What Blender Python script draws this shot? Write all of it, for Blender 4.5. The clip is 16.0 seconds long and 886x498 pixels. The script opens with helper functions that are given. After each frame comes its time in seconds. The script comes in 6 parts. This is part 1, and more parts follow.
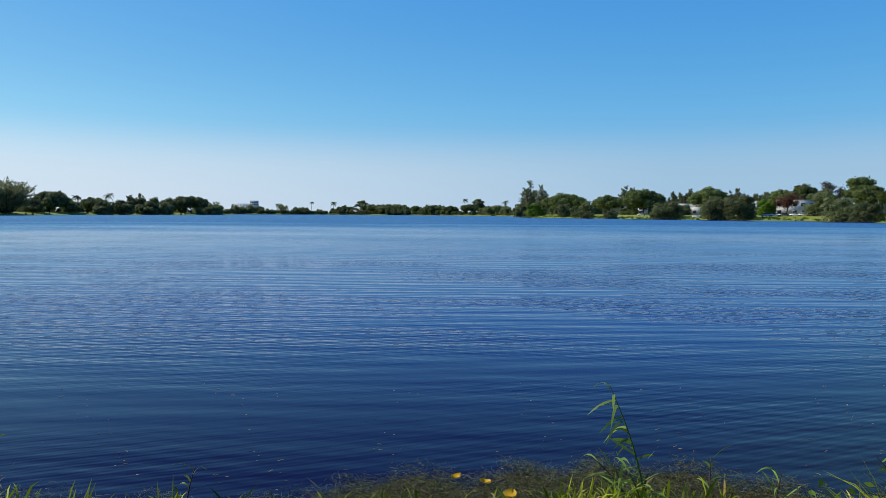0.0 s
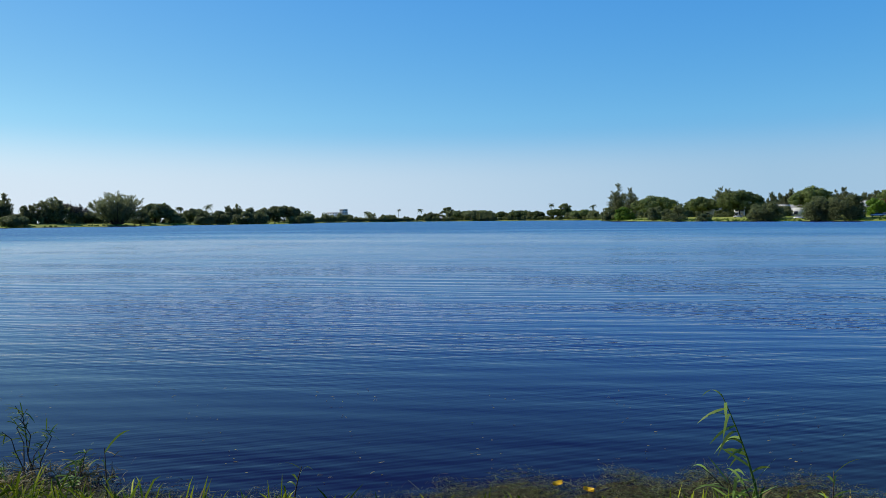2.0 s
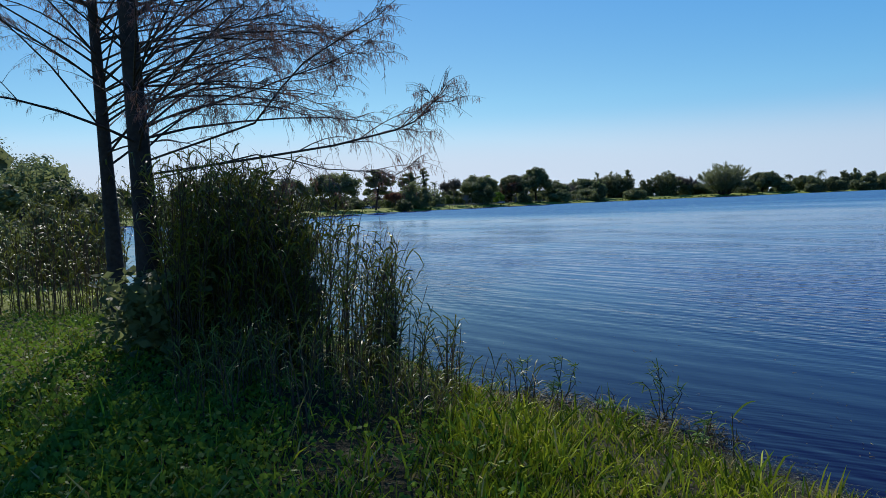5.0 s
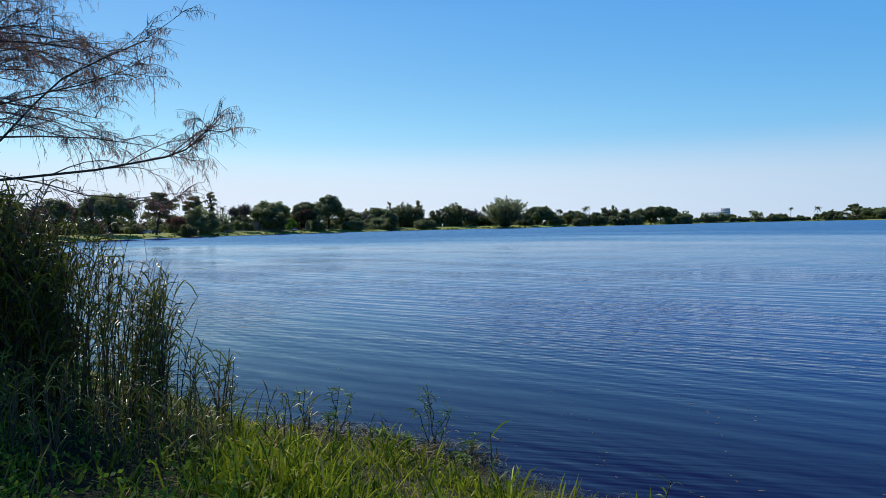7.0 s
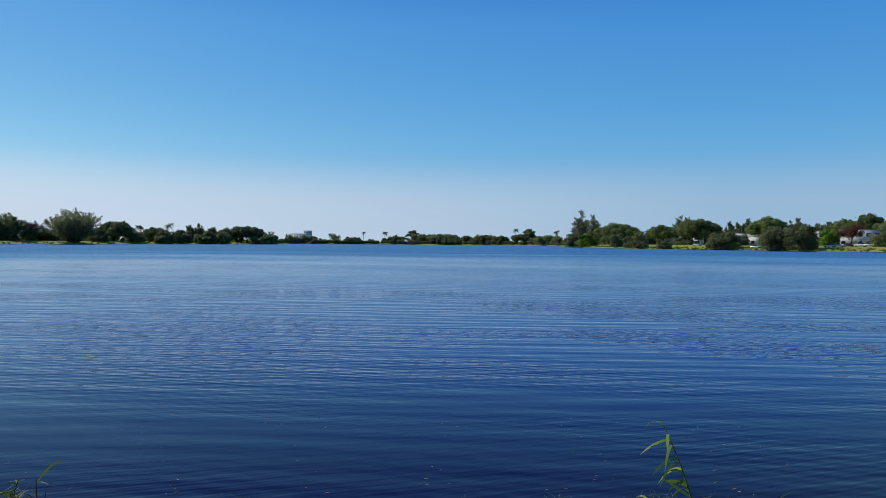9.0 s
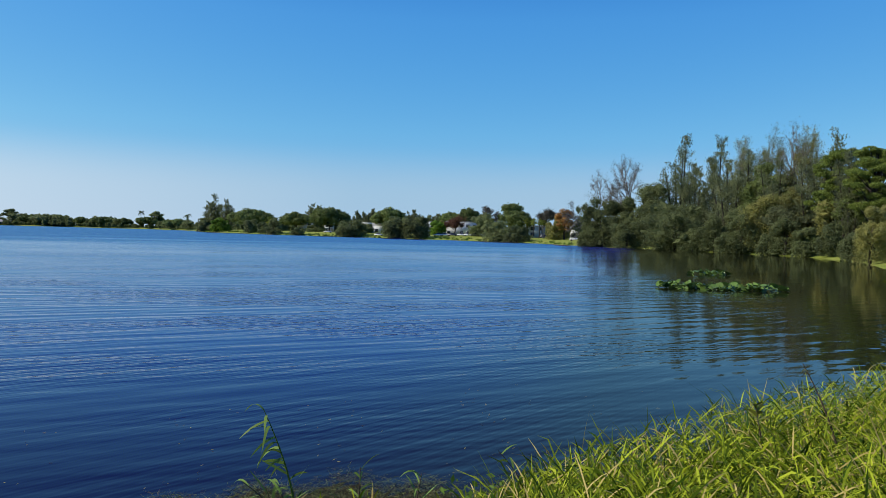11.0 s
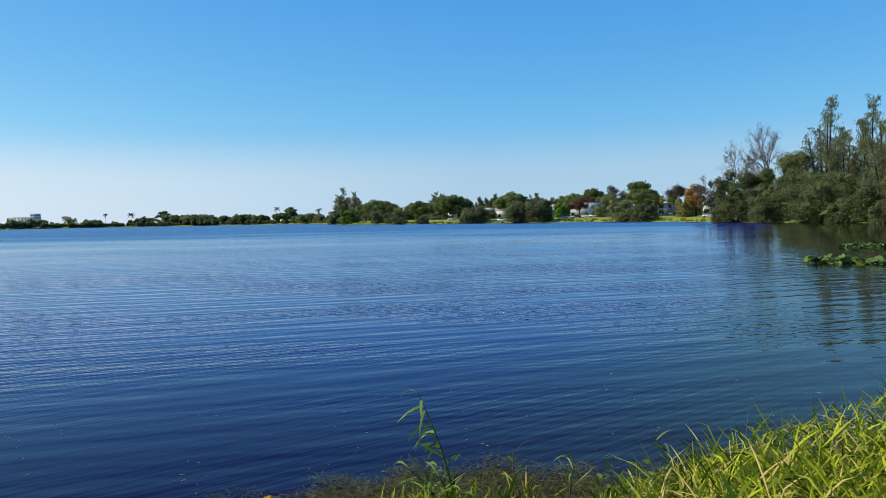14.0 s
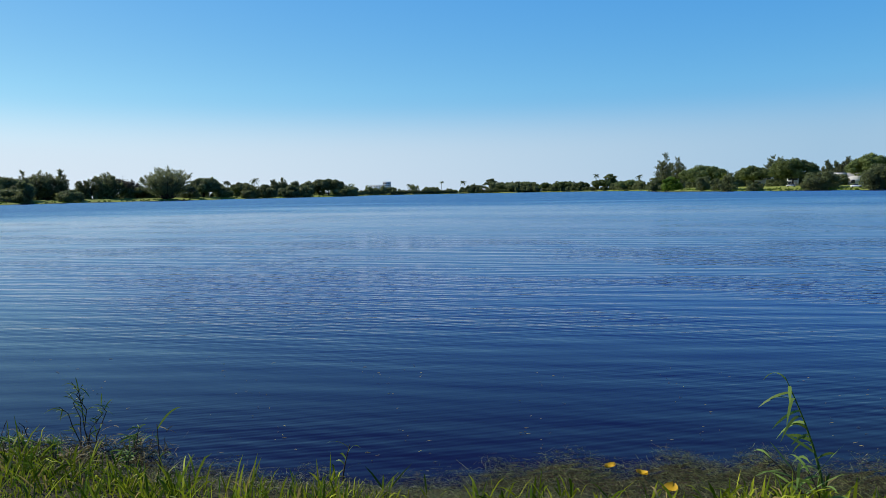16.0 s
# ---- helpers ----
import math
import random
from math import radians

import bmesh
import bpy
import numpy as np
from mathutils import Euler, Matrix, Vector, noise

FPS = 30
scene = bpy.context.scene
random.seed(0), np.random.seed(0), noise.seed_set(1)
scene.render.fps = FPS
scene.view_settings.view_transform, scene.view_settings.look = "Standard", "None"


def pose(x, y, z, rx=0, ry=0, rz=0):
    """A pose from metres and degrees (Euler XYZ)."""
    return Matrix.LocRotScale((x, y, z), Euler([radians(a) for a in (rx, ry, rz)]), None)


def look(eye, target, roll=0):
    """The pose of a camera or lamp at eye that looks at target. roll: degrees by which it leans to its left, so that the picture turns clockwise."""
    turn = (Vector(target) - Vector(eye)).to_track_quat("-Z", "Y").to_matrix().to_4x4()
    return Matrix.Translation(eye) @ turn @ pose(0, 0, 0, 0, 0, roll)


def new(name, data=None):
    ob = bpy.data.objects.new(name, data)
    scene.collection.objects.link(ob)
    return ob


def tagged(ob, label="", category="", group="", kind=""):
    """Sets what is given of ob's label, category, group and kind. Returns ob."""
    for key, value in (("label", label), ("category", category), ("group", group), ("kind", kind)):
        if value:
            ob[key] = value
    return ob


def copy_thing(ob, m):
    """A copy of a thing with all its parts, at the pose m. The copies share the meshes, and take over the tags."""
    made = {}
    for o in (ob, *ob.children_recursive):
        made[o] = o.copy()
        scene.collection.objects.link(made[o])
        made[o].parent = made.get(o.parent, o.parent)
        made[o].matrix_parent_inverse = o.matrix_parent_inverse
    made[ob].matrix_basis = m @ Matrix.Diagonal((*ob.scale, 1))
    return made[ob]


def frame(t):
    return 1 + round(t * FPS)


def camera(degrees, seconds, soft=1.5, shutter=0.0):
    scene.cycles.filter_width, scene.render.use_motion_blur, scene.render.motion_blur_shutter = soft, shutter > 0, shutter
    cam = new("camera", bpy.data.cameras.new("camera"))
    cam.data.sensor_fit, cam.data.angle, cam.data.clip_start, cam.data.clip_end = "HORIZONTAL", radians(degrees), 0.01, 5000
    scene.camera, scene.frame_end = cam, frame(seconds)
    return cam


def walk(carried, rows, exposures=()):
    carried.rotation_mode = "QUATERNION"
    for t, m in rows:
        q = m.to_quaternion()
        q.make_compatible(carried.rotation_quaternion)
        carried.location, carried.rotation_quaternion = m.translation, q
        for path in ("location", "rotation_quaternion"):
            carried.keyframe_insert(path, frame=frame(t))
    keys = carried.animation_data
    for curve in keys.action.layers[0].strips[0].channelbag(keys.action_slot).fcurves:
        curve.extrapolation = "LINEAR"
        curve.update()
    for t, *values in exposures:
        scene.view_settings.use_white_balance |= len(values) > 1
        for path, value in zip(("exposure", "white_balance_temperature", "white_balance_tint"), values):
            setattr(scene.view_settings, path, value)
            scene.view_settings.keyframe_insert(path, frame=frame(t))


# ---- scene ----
cam = camera(64.48, 16.0, soft=0.5)
ROWS = [
    (0, pose(0.066, -0.006, 2.279, 87.10, -0.27, 4.79)),
    (0.5, pose(0.057, -0.008, 2.274, 87.44, 0.05, 4.72)),
    (1, pose(0.098, -0.016, 2.247, 86.11, 0.60, 8.66)),
    (1.5, pose(0.059, -0.029, 2.204, 85.76, 0.70, 10.01)),
    (2, pose(-0.040, 0.000, 2.261, 87.60, 0.62, 11.76)),
    (2.5, pose(-0.014, -0.001, 2.282, 87.38, 2.39, 9.72)),
    (3, pose(-0.031, -0.019, 2.311, 88.32, 4.28, 20.46)),
    (3.5, pose(-0.068, -0.061, 2.326, 88.98, 2.49, 28.36)),
    (4, pose(-0.132, -0.069, 2.282, 87.49, 1.14, 36.92)),
    (4.5, pose(-0.151, -0.055, 2.243, 85.79, 2.24, 50.55)),
    (4.7, pose(-0.200, -0.078, 2.271, 86.27, 2.28, 54.44)),
    (5.05, pose(-0.200, -0.081, 2.283, 86.37, 2.38, 59.14)),
    (5.4, pose(-0.167, -0.073, 2.294, 86.33, 2.58, 61.62)),
    (5.75, pose(-0.114, -0.059, 2.303, 86.25, 2.78, 61.78)),
    (6.1, pose(-0.057, -0.044, 2.311, 86.24, 2.89, 59.55)),
    (6.45, pose(-0.011, -0.033, 2.317, 86.39, 2.80, 54.82)),
    (6.8, pose(0.010, -0.030, 2.322, 86.82, 2.41, 47.50)),
    (7, pose(0.018, -0.038, 2.330, 88.15, 1.16, 41.70)),
    (7.5, pose(0.084, 0.015, 2.307, 88.72, 0.38, 30.71)),
    (8, pose(0.104, 0.064, 2.300, 88.50, -0.57, 20.42)),
    (8.2, pose(0.078, 0.048, 2.300, 88.99, -0.14, 16.92)),
    (8.55, pose(0.078, 0.039, 2.300, 89.22, -0.10, 12.62)),
    (8.9, pose(0.082, 0.029, 2.300, 89.45, -0.29, 9.60)),
    (9.25, pose(0.092, 0.018, 2.300, 89.65, -0.60, 7.05)),
    (9.6, pose(0.108, 0.008, 2.300, 89.77, -0.95, 4.16)),
    (9.95, pose(0.132, 0.001, 2.300, 89.79, -1.24, 0.11)),
    (10.3, pose(0.162, -0.003, 2.300, 89.66, -1.37, -5.89)),
    (10.5, pose(0.190, -0.006, 2.300, 89.18, -1.39, -10.77)),
    (11, pose(0.320, -0.003, 2.300, 88.83, -1.51, -20.26)),
    (11.5, pose(0.380, -0.006, 2.300, 88.66, 0.01, -29.49)),
    (12, pose(0.378, -0.005, 2.299, 88.32, 0.67, -33.10)),
    (12.5, pose(0.370, -0.001, 2.300, 89.44, 1.17, -32.01)),
    (13, pose(0.352, 0.005, 2.302, 89.44, 2.14, -27.52)),
    (13.5, pose(0.290, 0.014, 2.305, 88.54, 1.17, -19.73)),
    (14, pose(0.155, 0.019, 2.312, 87.57, 1.07, -10.28)),
    (14.5, pose(0.069, 0.030, 2.330, 85.44, 1.25, 0.16)),
    (15, pose(0.041, 0.039, 2.331, 84.55, 0.36, 6.47)),
    (15.5, pose(-0.001, 0.064, 2.315, 85.33, 0.80, 10.14)),
    (16, pose(-0.108, 0.134, 2.295, 85.37, 1.10, 15.26)),
]
walk(cam, ROWS, [(0.0, -0.08, 6300, 10), (1.5, -0.04, 6350, 10), (3.0, -0.14, 6250, 10), (4.0, -0.26, 6050, 11), (4.7, -0.24, 6000, 12), (6.9, 0.0, 6250, 13), (7.5, -0.22, 6150, 13),
                 (8.0, -0.26, 6150, 13), (10.5, -0.18, 6250, 10), (11.2, 0.0, 6400, 10), (12.0, 0.08, 6600, 10), (13.0, 0.08, 6600, 10), (14.0, 0.1, 6550, 10), (15.0, 0.04, 6500, 10), (16.0, -0.05, 6350, 10)])

# ---- world, sun, exposure ----
SUN_AZ, SUN_EL = -74, 37.0
world = bpy.data.worlds.new("sky_world")
scene.world = world
world.use_nodes = True
wn, wl = world.node_tree.nodes, world.node_tree.links
sky = wn.new("ShaderNodeTexSky")
sky.sky_type = "NISHITA"
sky.sun_disc = False
sky.sun_elevation = radians(SUN_EL)
sky.sun_rotation = radians(SUN_AZ)
sky.air_density, sky.dust_density, sky.ozone_density = 1.0, 0.1, 4.0
# the sky's colour balance, channel by channel
SKY = 0.12
split, join = wn.new("ShaderNodeSeparateColor"), wn.new("ShaderNodeCombineColor")
wl.new(sky.outputs[0], split.inputs[0])
thin, thick, veil = (wn.new("ShaderNodeMath") for _ in range(3))
thin.operation, thick.operation, veil.operation = "MULTIPLY", "MINIMUM", "POWER"
thin.inputs[1].default_value, thick.inputs[1].default_value, veil.inputs[1].default_value = SKY, 1.02, 3.4
wl.new(split.outputs[1], thin.inputs[0])
wl.new(thin.outputs[0], thick.inputs[0])
wl.new(thick.outputs[0], veil.inputs[0])
for k, (power, gain, haze) in enumerate(((1.08, 0.71, 0.9), (0.485, 0.625, 0.95), (0.223, 0.845, 1.0))):
    lower, curve, lift, cap, back = (wn.new("ShaderNodeMath") for _ in range(5))
    lower.operation, curve.operation, lift.operation, cap.operation, back.operation = "MULTIPLY", "POWER", "MULTIPLY", "SMOOTH_MIN", "MULTIPLY"
    lower.inputs[1].default_value, curve.inputs[1].default_value, lift.inputs[1].default_value = SKY, power, gain
    cap.inputs[1].default_value, cap.inputs[2].default_value, back.inputs[1].default_value = haze, 0.3, 1 / SKY
    wl.new(split.outputs[k], lower.inputs[0])
    for one, two in ((lower, curve), (curve, lift), (lift, cap), (cap, back)):
        wl.new(one.outputs[0], two.inputs[0])
    mist = wn.new("ShaderNodeMath")
    mist.operation = "MULTIPLY_ADD"
    mist.inputs[1].default_value = (0.15, 0.23, 0.18)[k] / SKY
    wl.new(veil.outputs[0], mist.inputs[0])
    wl.new(back.outputs[0], mist.inputs[2])
    wl.new(mist.outputs[0], join.inputs[k])
# deeper blue overhead, and a layer of pale haze over the horizon, whiter towards the sun
sky_co = wn.new("ShaderNodeTexCoord")
sky_xyz = wn.new("ShaderNodeSeparateXYZ")
wl.new(sky_co.outputs["Generated"], sky_xyz.inputs[0])
deep = wn.new("ShaderNodeValToRGB")
wl.new(sky_xyz.outputs[2], deep.inputs[0])
for k, (at, tone) in enumerate(((0.0, (0.86, 0.92, 0.90)), (0.14, (0.80, 1.02, 1.0)), (0.29, (0.74, 0.92, 1.0)), (0.42, (0.40, 0.57, 0.85)), (1.0, (0.32, 0.46, 0.80)))):
    stop = deep.color_ramp.elements[k] if k < 2 else deep.color_ramp.elements.new(at)
    stop.position, stop.color = at, (*tone, 1)
deeper = wn.new("ShaderNodeMix")
deeper.data_type, deeper.blend_type = "RGBA", "MULTIPLY"
deeper.inputs[0].default_value = 1.0
wl.new(join.outputs[0], deeper.inputs[6])
wl.new(deep.outputs[0], deeper.inputs[7])
sunward = wn.new("ShaderNodeVectorMath")
sunward.operation = "DOT_PRODUCT"
sunward.inputs[1].default_value = (math.sin(radians(SUN_AZ)), math.cos(radians(SUN_AZ)), 0)
wl.new(sky_co.outputs["Generated"], sunward.inputs[0])
side = wn.new("ShaderNodeMapRange")
side.inputs["From Min"].default_value, side.inputs["From Max"].default_value = 0.05, 1.0
wl.new(sunward.outputs["Value"], side.inputs["Value"])
haze_tone = wn.new("ShaderNodeMix")
haze_tone.data_type = "RGBA"
haze_tone.inputs[6].default_value = (0.38 / SKY, 0.57 / SKY, 0.74 / SKY, 1)
haze_tone.inputs[7].default_value = (0.76 / SKY, 0.85 / SKY, 0.93 / SKY, 1)
wl.new(side.outputs[0], haze_tone.inputs[0])
layer = wn.new("ShaderNodeMapRange")
layer.interpolation_type = "SMOOTHSTEP"
layer.inputs["From Min"].default_value, layer.inputs["From Max"].default_value = 0.045, 0.128
layer.inputs["To Min"].default_value, layer.inputs["To Max"].default_value = 0.84, 0.0
wl.new(sky_xyz.outputs[2], layer.inputs["Value"])
hazy = wn.new("ShaderNodeMix")
hazy.data_type = "RGBA"
wl.new(layer.outputs[0], hazy.inputs[0])
wl.new(deeper.outputs[2], hazy.inputs[6])
wl.new(haze_tone.outputs[2], hazy.inputs[7])
wl.new(hazy.outputs[2], wn["Background"].inputs[0])
wn["Background"].inputs[1].default_value = SKY
sun_data = bpy.data.lights.new("sun", "SUN")
sun_data.energy, sun_data.angle, sun_data.color = 5.0, radians(0.53), (1.0, 0.93, 0.81)
sun = new("sun", sun_data)
_a, _e = radians(SUN_AZ), radians(SUN_EL)
SUN_DIR = Vector((math.sin(_a) * math.cos(_e), math.cos(_a) * math.cos(_e), math.sin(_e)))
sun.matrix_world = look(SUN_DIR * 60, (0, 0, 0))
scene.view_settings.exposure = 0.0


# ---- materials ----
def material(name, low, high, rough=0.6, grain=8.0, bump=0.2, through_light=0.0, by_object=0.15, by_island=0.0, spec=0.3, big=0.7):
    """Two tones mixed by noise at two scales, varied per object and per loose piece, with fine relief."""
    m = bpy.data.materials.new(name)
    m.use_nodes = True
    nt = m.node_tree
    n, l = nt.nodes, nt.links
    b = n["Principled BSDF"]
    co = n.new("ShaderNodeTexCoord")
    fine = n.new("ShaderNodeTexNoise")
    fine.inputs["Scale"].default_value, fine.inputs["Detail"].default_value = grain, 4
    wide = n.new("ShaderNodeTexNoise")
    wide.inputs["Scale"].default_value, wide.inputs["Detail"].default_value = big, 2
    l.new(co.outputs["Object"], fine.inputs["Vector"])
    l.new(co.outputs["Object"], wide.inputs["Vector"])
    add = n.new("ShaderNodeMath")
    add.operation = "ADD"
    l.new(fine.outputs["Fac"], add.inputs[0])
    l.new(wide.outputs["Fac"], add.inputs[1])
    span = n.new("ShaderNodeMapRange")
    span.inputs["From Min"].default_value, span.inputs["From Max"].default_value = 0.65, 1.35
    l.new(add.outputs[0], span.inputs["Value"])
    fac = span.outputs[0]
    if by_island:
        geo = n.new("ShaderNodeNewGeometry")
        mix = n.new("ShaderNodeMath")
        mix.operation = "MULTIPLY_ADD"
        mix.inputs[1].default_value = by_island
        l.new(geo.outputs["Random Per Island"], mix.inputs[0])
        sc = n.new("ShaderNodeMath")
        sc.operation = "MULTIPLY"
        sc.inputs[1].default_value = 1 - by_island
        l.new(fac, sc.inputs[0])
        l.new(sc.outputs[0], mix.inputs[2])
        fac = mix.outputs[0]
    col = n.new("ShaderNodeMix")
    col.data_type = "RGBA"
    col.inputs[6].default_value, col.inputs[7].default_value = (*low, 1), (*high, 1)
    l.new(fac, col.inputs[0])
    info = n.new("ShaderNodeObjectInfo")
    hsv = n.new("ShaderNodeHueSaturation")
    val = n.new("ShaderNodeMapRange")
    val.inputs["To Min"].default_value, val.inputs["To Max"].default_value = 1 - by_object, 1 + by_object
    l.new(info.outputs["Random"], val.inputs["Value"])
    l.new(val.outputs[0], hsv.inputs["Value"])
    l.new(col.outputs[2], hsv.inputs["Color"])
    l.new(hsv.outputs[0], b.inputs["Base Color"])
    b.inputs["Roughness"].default_value = rough
    b.inputs["Specular IOR Level"].default_value = spec
    if bump:
        bp = n.new("ShaderNodeBump")
        bp.inputs["Strength"].default_value = bump
        bp.inputs["Distance"].default_value = 0.05
        l.new(fine.outputs["Fac"], bp.inputs["Height"])
        l.new(bp.outputs[0], b.inputs["Normal"])
    if through_light:
        tr = n.new("ShaderNodeBsdfTranslucent")
        l.new(hsv.outputs[0], tr.inputs["Color"])
        ms = n.new("ShaderNodeMixShader")
        ms.inputs[0].default_value = through_light
        l.new(b.outputs[0], ms.inputs[1])
        l.new(tr.outputs[0], ms.inputs[2])
        l.new(ms.outputs[0], n["Material Output"].inputs[0])
    return m


def leafy(name, low, high, rough=0.55, light=0.42, by_object=0.25, spec=0.15, by_island=0.32):
    return material(name, low, high, rough, 3.0, 0.0, light, by_object, by_island, spec, 0.25)


M = {
    "leaf": leafy("green_foliage", (0.09, 0.125, 0.035), (0.22, 0.265, 0.075)),
    "dark": leafy("dark_foliage", (0.112, 0.138, 0.058), (0.24, 0.27, 0.10), 0.55, 0.52),
    "bright": leafy("bright_foliage", (0.09, 0.17, 0.015), (0.20, 0.31, 0.04)),
    "olive": leafy("olive_foliage", (0.16, 0.165, 0.045), (0.32, 0.30, 0.09)),
    "needle": leafy("casuarina_needles", (0.115, 0.135, 0.062), (0.25, 0.272, 0.125), 0.6, 0.5),
    "pine": leafy("pine_needles", (0.10, 0.15, 0.03), (0.29, 0.34, 0.07)),
    "grey": leafy("grey_foliage", (0.07, 0.068, 0.05), (0.16, 0.145, 0.11)),
    "red": leafy("russet_foliage", (0.10, 0.045, 0.025), (0.2, 0.10, 0.06)),
    "orange": leafy("orange_foliage", (0.25, 0.125, 0.035), (0.47, 0.27, 0.085)),
    "palm": leafy("palm_fronds", (0.045, 0.08, 0.02), (0.14, 0.17, 0.04)),
    "fan": leafy("fan_palm_leaves", (0.08, 0.13, 0.02), (0.36, 0.37, 0.06)),
    "bark": material("bark", (0.022, 0.018, 0.014), (0.07, 0.056, 0.045), 0.9, 14, 0.6),
    "pale_bark": material("pale_bark", (0.10, 0.09, 0.075), (0.24, 0.21, 0.18), 0.9, 12, 0.5),
    "grass": leafy("grass_blades", (0.013, 0.05, 0.002), (0.405, 0.455, 0.025), 0.6, 0.22, 0.2, 0.08, 0.95),
    "straw": leafy("dry_straw", (0.34, 0.25, 0.07), (0.66, 0.52, 0.18), 0.7, 0.2, 0.2, 0.05),
    "shoot": leafy("green_shoots", (0.07, 0.14, 0.02), (0.24, 0.34, 0.07), 0.5, 0.25, 0.25, 0.12, 0.6),
    "reed": leafy("cane_leaves", (0.045, 0.055, 0.006), (0.22, 0.23, 0.03), 0.45, 0.22, 0.2, 0.22, 0.6),
    "withered": leafy("withered_weed", (0.05, 0.04, 0.015), (0.24, 0.19, 0.06), 0.6, 0.15, 0.2, 0.2, 0.8),
    "weed": leafy("water_weed", (0.02, 0.035, 0.008), (0.20, 0.22, 0.06), 0.5, 0.1, 0.2, 0.2, 0.8),
    "mud": material("weedy_mud", (0.016, 0.014, 0.006), (0.055, 0.046, 0.018), 0.95, 25, 0.8, 0, 0.0, 0, 0.12, 4.0),
    "stem": material("dark_stems", (0.04, 0.03, 0.02), (0.12, 0.08, 0.045), 0.8, 20, 0.3),
    "twig": material("cypress_twigs", (0.07, 0.055, 0.05), (0.17, 0.13, 0.12), 0.8, 20, 0.3),
    "feather": leafy("withered_cypress_leaves", (0.16, 0.085, 0.065), (0.34, 0.20, 0.155), 0.7, 0.55),
    "lily": leafy("lily_leaves", (0.05, 0.10, 0.02), (0.16, 0.24, 0.05), 0.3, 0.15),
    "yellow": leafy("yellow_leaf", (0.6, 0.34, 0.01), (0.8, 0.5, 0.03), 0.5, 0.2),
    "wall": material("white_stucco", (0.60, 0.60, 0.59), (0.72, 0.72, 0.71), 0.85, 6, 0.0),
    "roof": material("roof_membrane", (0.30, 0.30, 0.31), (0.44, 0.44, 0.44), 0.85, 5, 0.0),
    "tan": material("tan_stucco", (0.42, 0.34, 0.26), (0.55, 0.46, 0.36), 0.85, 6, 0.0),
    "asphalt": material("asphalt", (0.04, 0.04, 0.04), (0.08, 0.08, 0.078), 0.9, 12, 0.2),
    "tyre": material("tyre_rubber", (0.015, 0.015, 0.015), (0.03, 0.03, 0.03), 0.9, 20, 0.1),
    "paint": material("car_paint", (0.55, 0.56, 0.58), (0.75, 0.76, 0.78), 0.3, 3, 0.0, 0, 0.3, 0, 0.6),
    "paint_dark": material("dark_car_paint", (0.03, 0.035, 0.05), (0.07, 0.075, 0.09), 0.3, 3, 0.0, 0, 0.4, 0, 0.6),
    "glass": material("window_glass", (0.02, 0.025, 0.03), (0.04, 0.05, 0.06), 0.08, 2, 0.0, 0, 0.1, 0, 0.8),
    "post": material("weathered_post", (0.18, 0.16, 0.13), (0.3, 0.27, 0.23), 0.9, 10, 0.2),
}


def ground_material():
    m = bpy.data.materials.new("grassy_ground")
    m.use_nodes = True
    n, l = m.node_tree.nodes, m.node_tree.links
    b = n["Principled BSDF"]
    co = n.new("ShaderNodeTexCoord")
    fac = None
    for scale, detail in ((0.06, 3), (1.5, 4), (14.0, 4)):
        t = n.new("ShaderNodeTexNoise")
        t.inputs["Scale"].default_value, t.inputs["Detail"].default_value = scale, detail
        l.new(co.outputs["Object"], t.inputs["Vector"])
        if fac is None:
            fac = t.outputs["Fac"]
        else:
            a = n.new("ShaderNodeMath")
            a.operation = "ADD"
            l.new(fac, a.inputs[0])
            l.new(t.outputs["Fac"], a.inputs[1])
            fac = a.outputs[0]
    ramp = n.new("ShaderNodeValToRGB")
    s = n.new("ShaderNodeMapRange")
    s.inputs["From Min"].default_value, s.inputs["From Max"].default_value = 1.05, 1.95
    l.new(fac, s.inputs["Value"])
    l.new(s.outputs[0], ramp.inputs[0])
    e = ramp.color_ramp.elements
    e[0].position, e[0].color = 0.1, (0.12, 0.145, 0.024, 1)
    e[1].position, e[1].color = 0.9, (0.38, 0.37, 0.095, 1)
    mid = ramp.color_ramp.elements.new(0.5)
    mid.color = (0.23, 0.27, 0.042, 1)
    far = n.new("ShaderNodeVectorMath")
    far.operation = "LENGTH"
    l.new(co.outputs["Object"], far.inputs[0])
    soil = n.new("ShaderNodeMapRange")
    soil.inputs["From Min"].default_value, soil.inputs["From Max"].default_value = 7.0, 22.0
    l.new(far.outputs["Value"], soil.inputs["Value"])
    mix = n.new("ShaderNodeMix")
    mix.data_type = "RGBA"
    l.new(soil.outputs[0], mix.inputs["Factor"])
    mix.inputs[6].default_value = (0.035, 0.034, 0.014, 1)
    l.new(ramp.outputs[0], mix.inputs[7])
    l.new(mix.outputs[2], b.inputs["Base Color"])
    b.inputs["Roughness"].default_value = 0.9
    b.inputs["Specular IOR Level"].default_value = 0.1
    bp = n.new("ShaderNodeBump")
    bp.inputs["Strength"].default_value, bp.inputs["Distance"].default_value = 0.6, 0.15
    l.new(fac, bp.inputs["Height"])
    l.new(bp.outputs[0], b.inputs["Normal"])
    return m


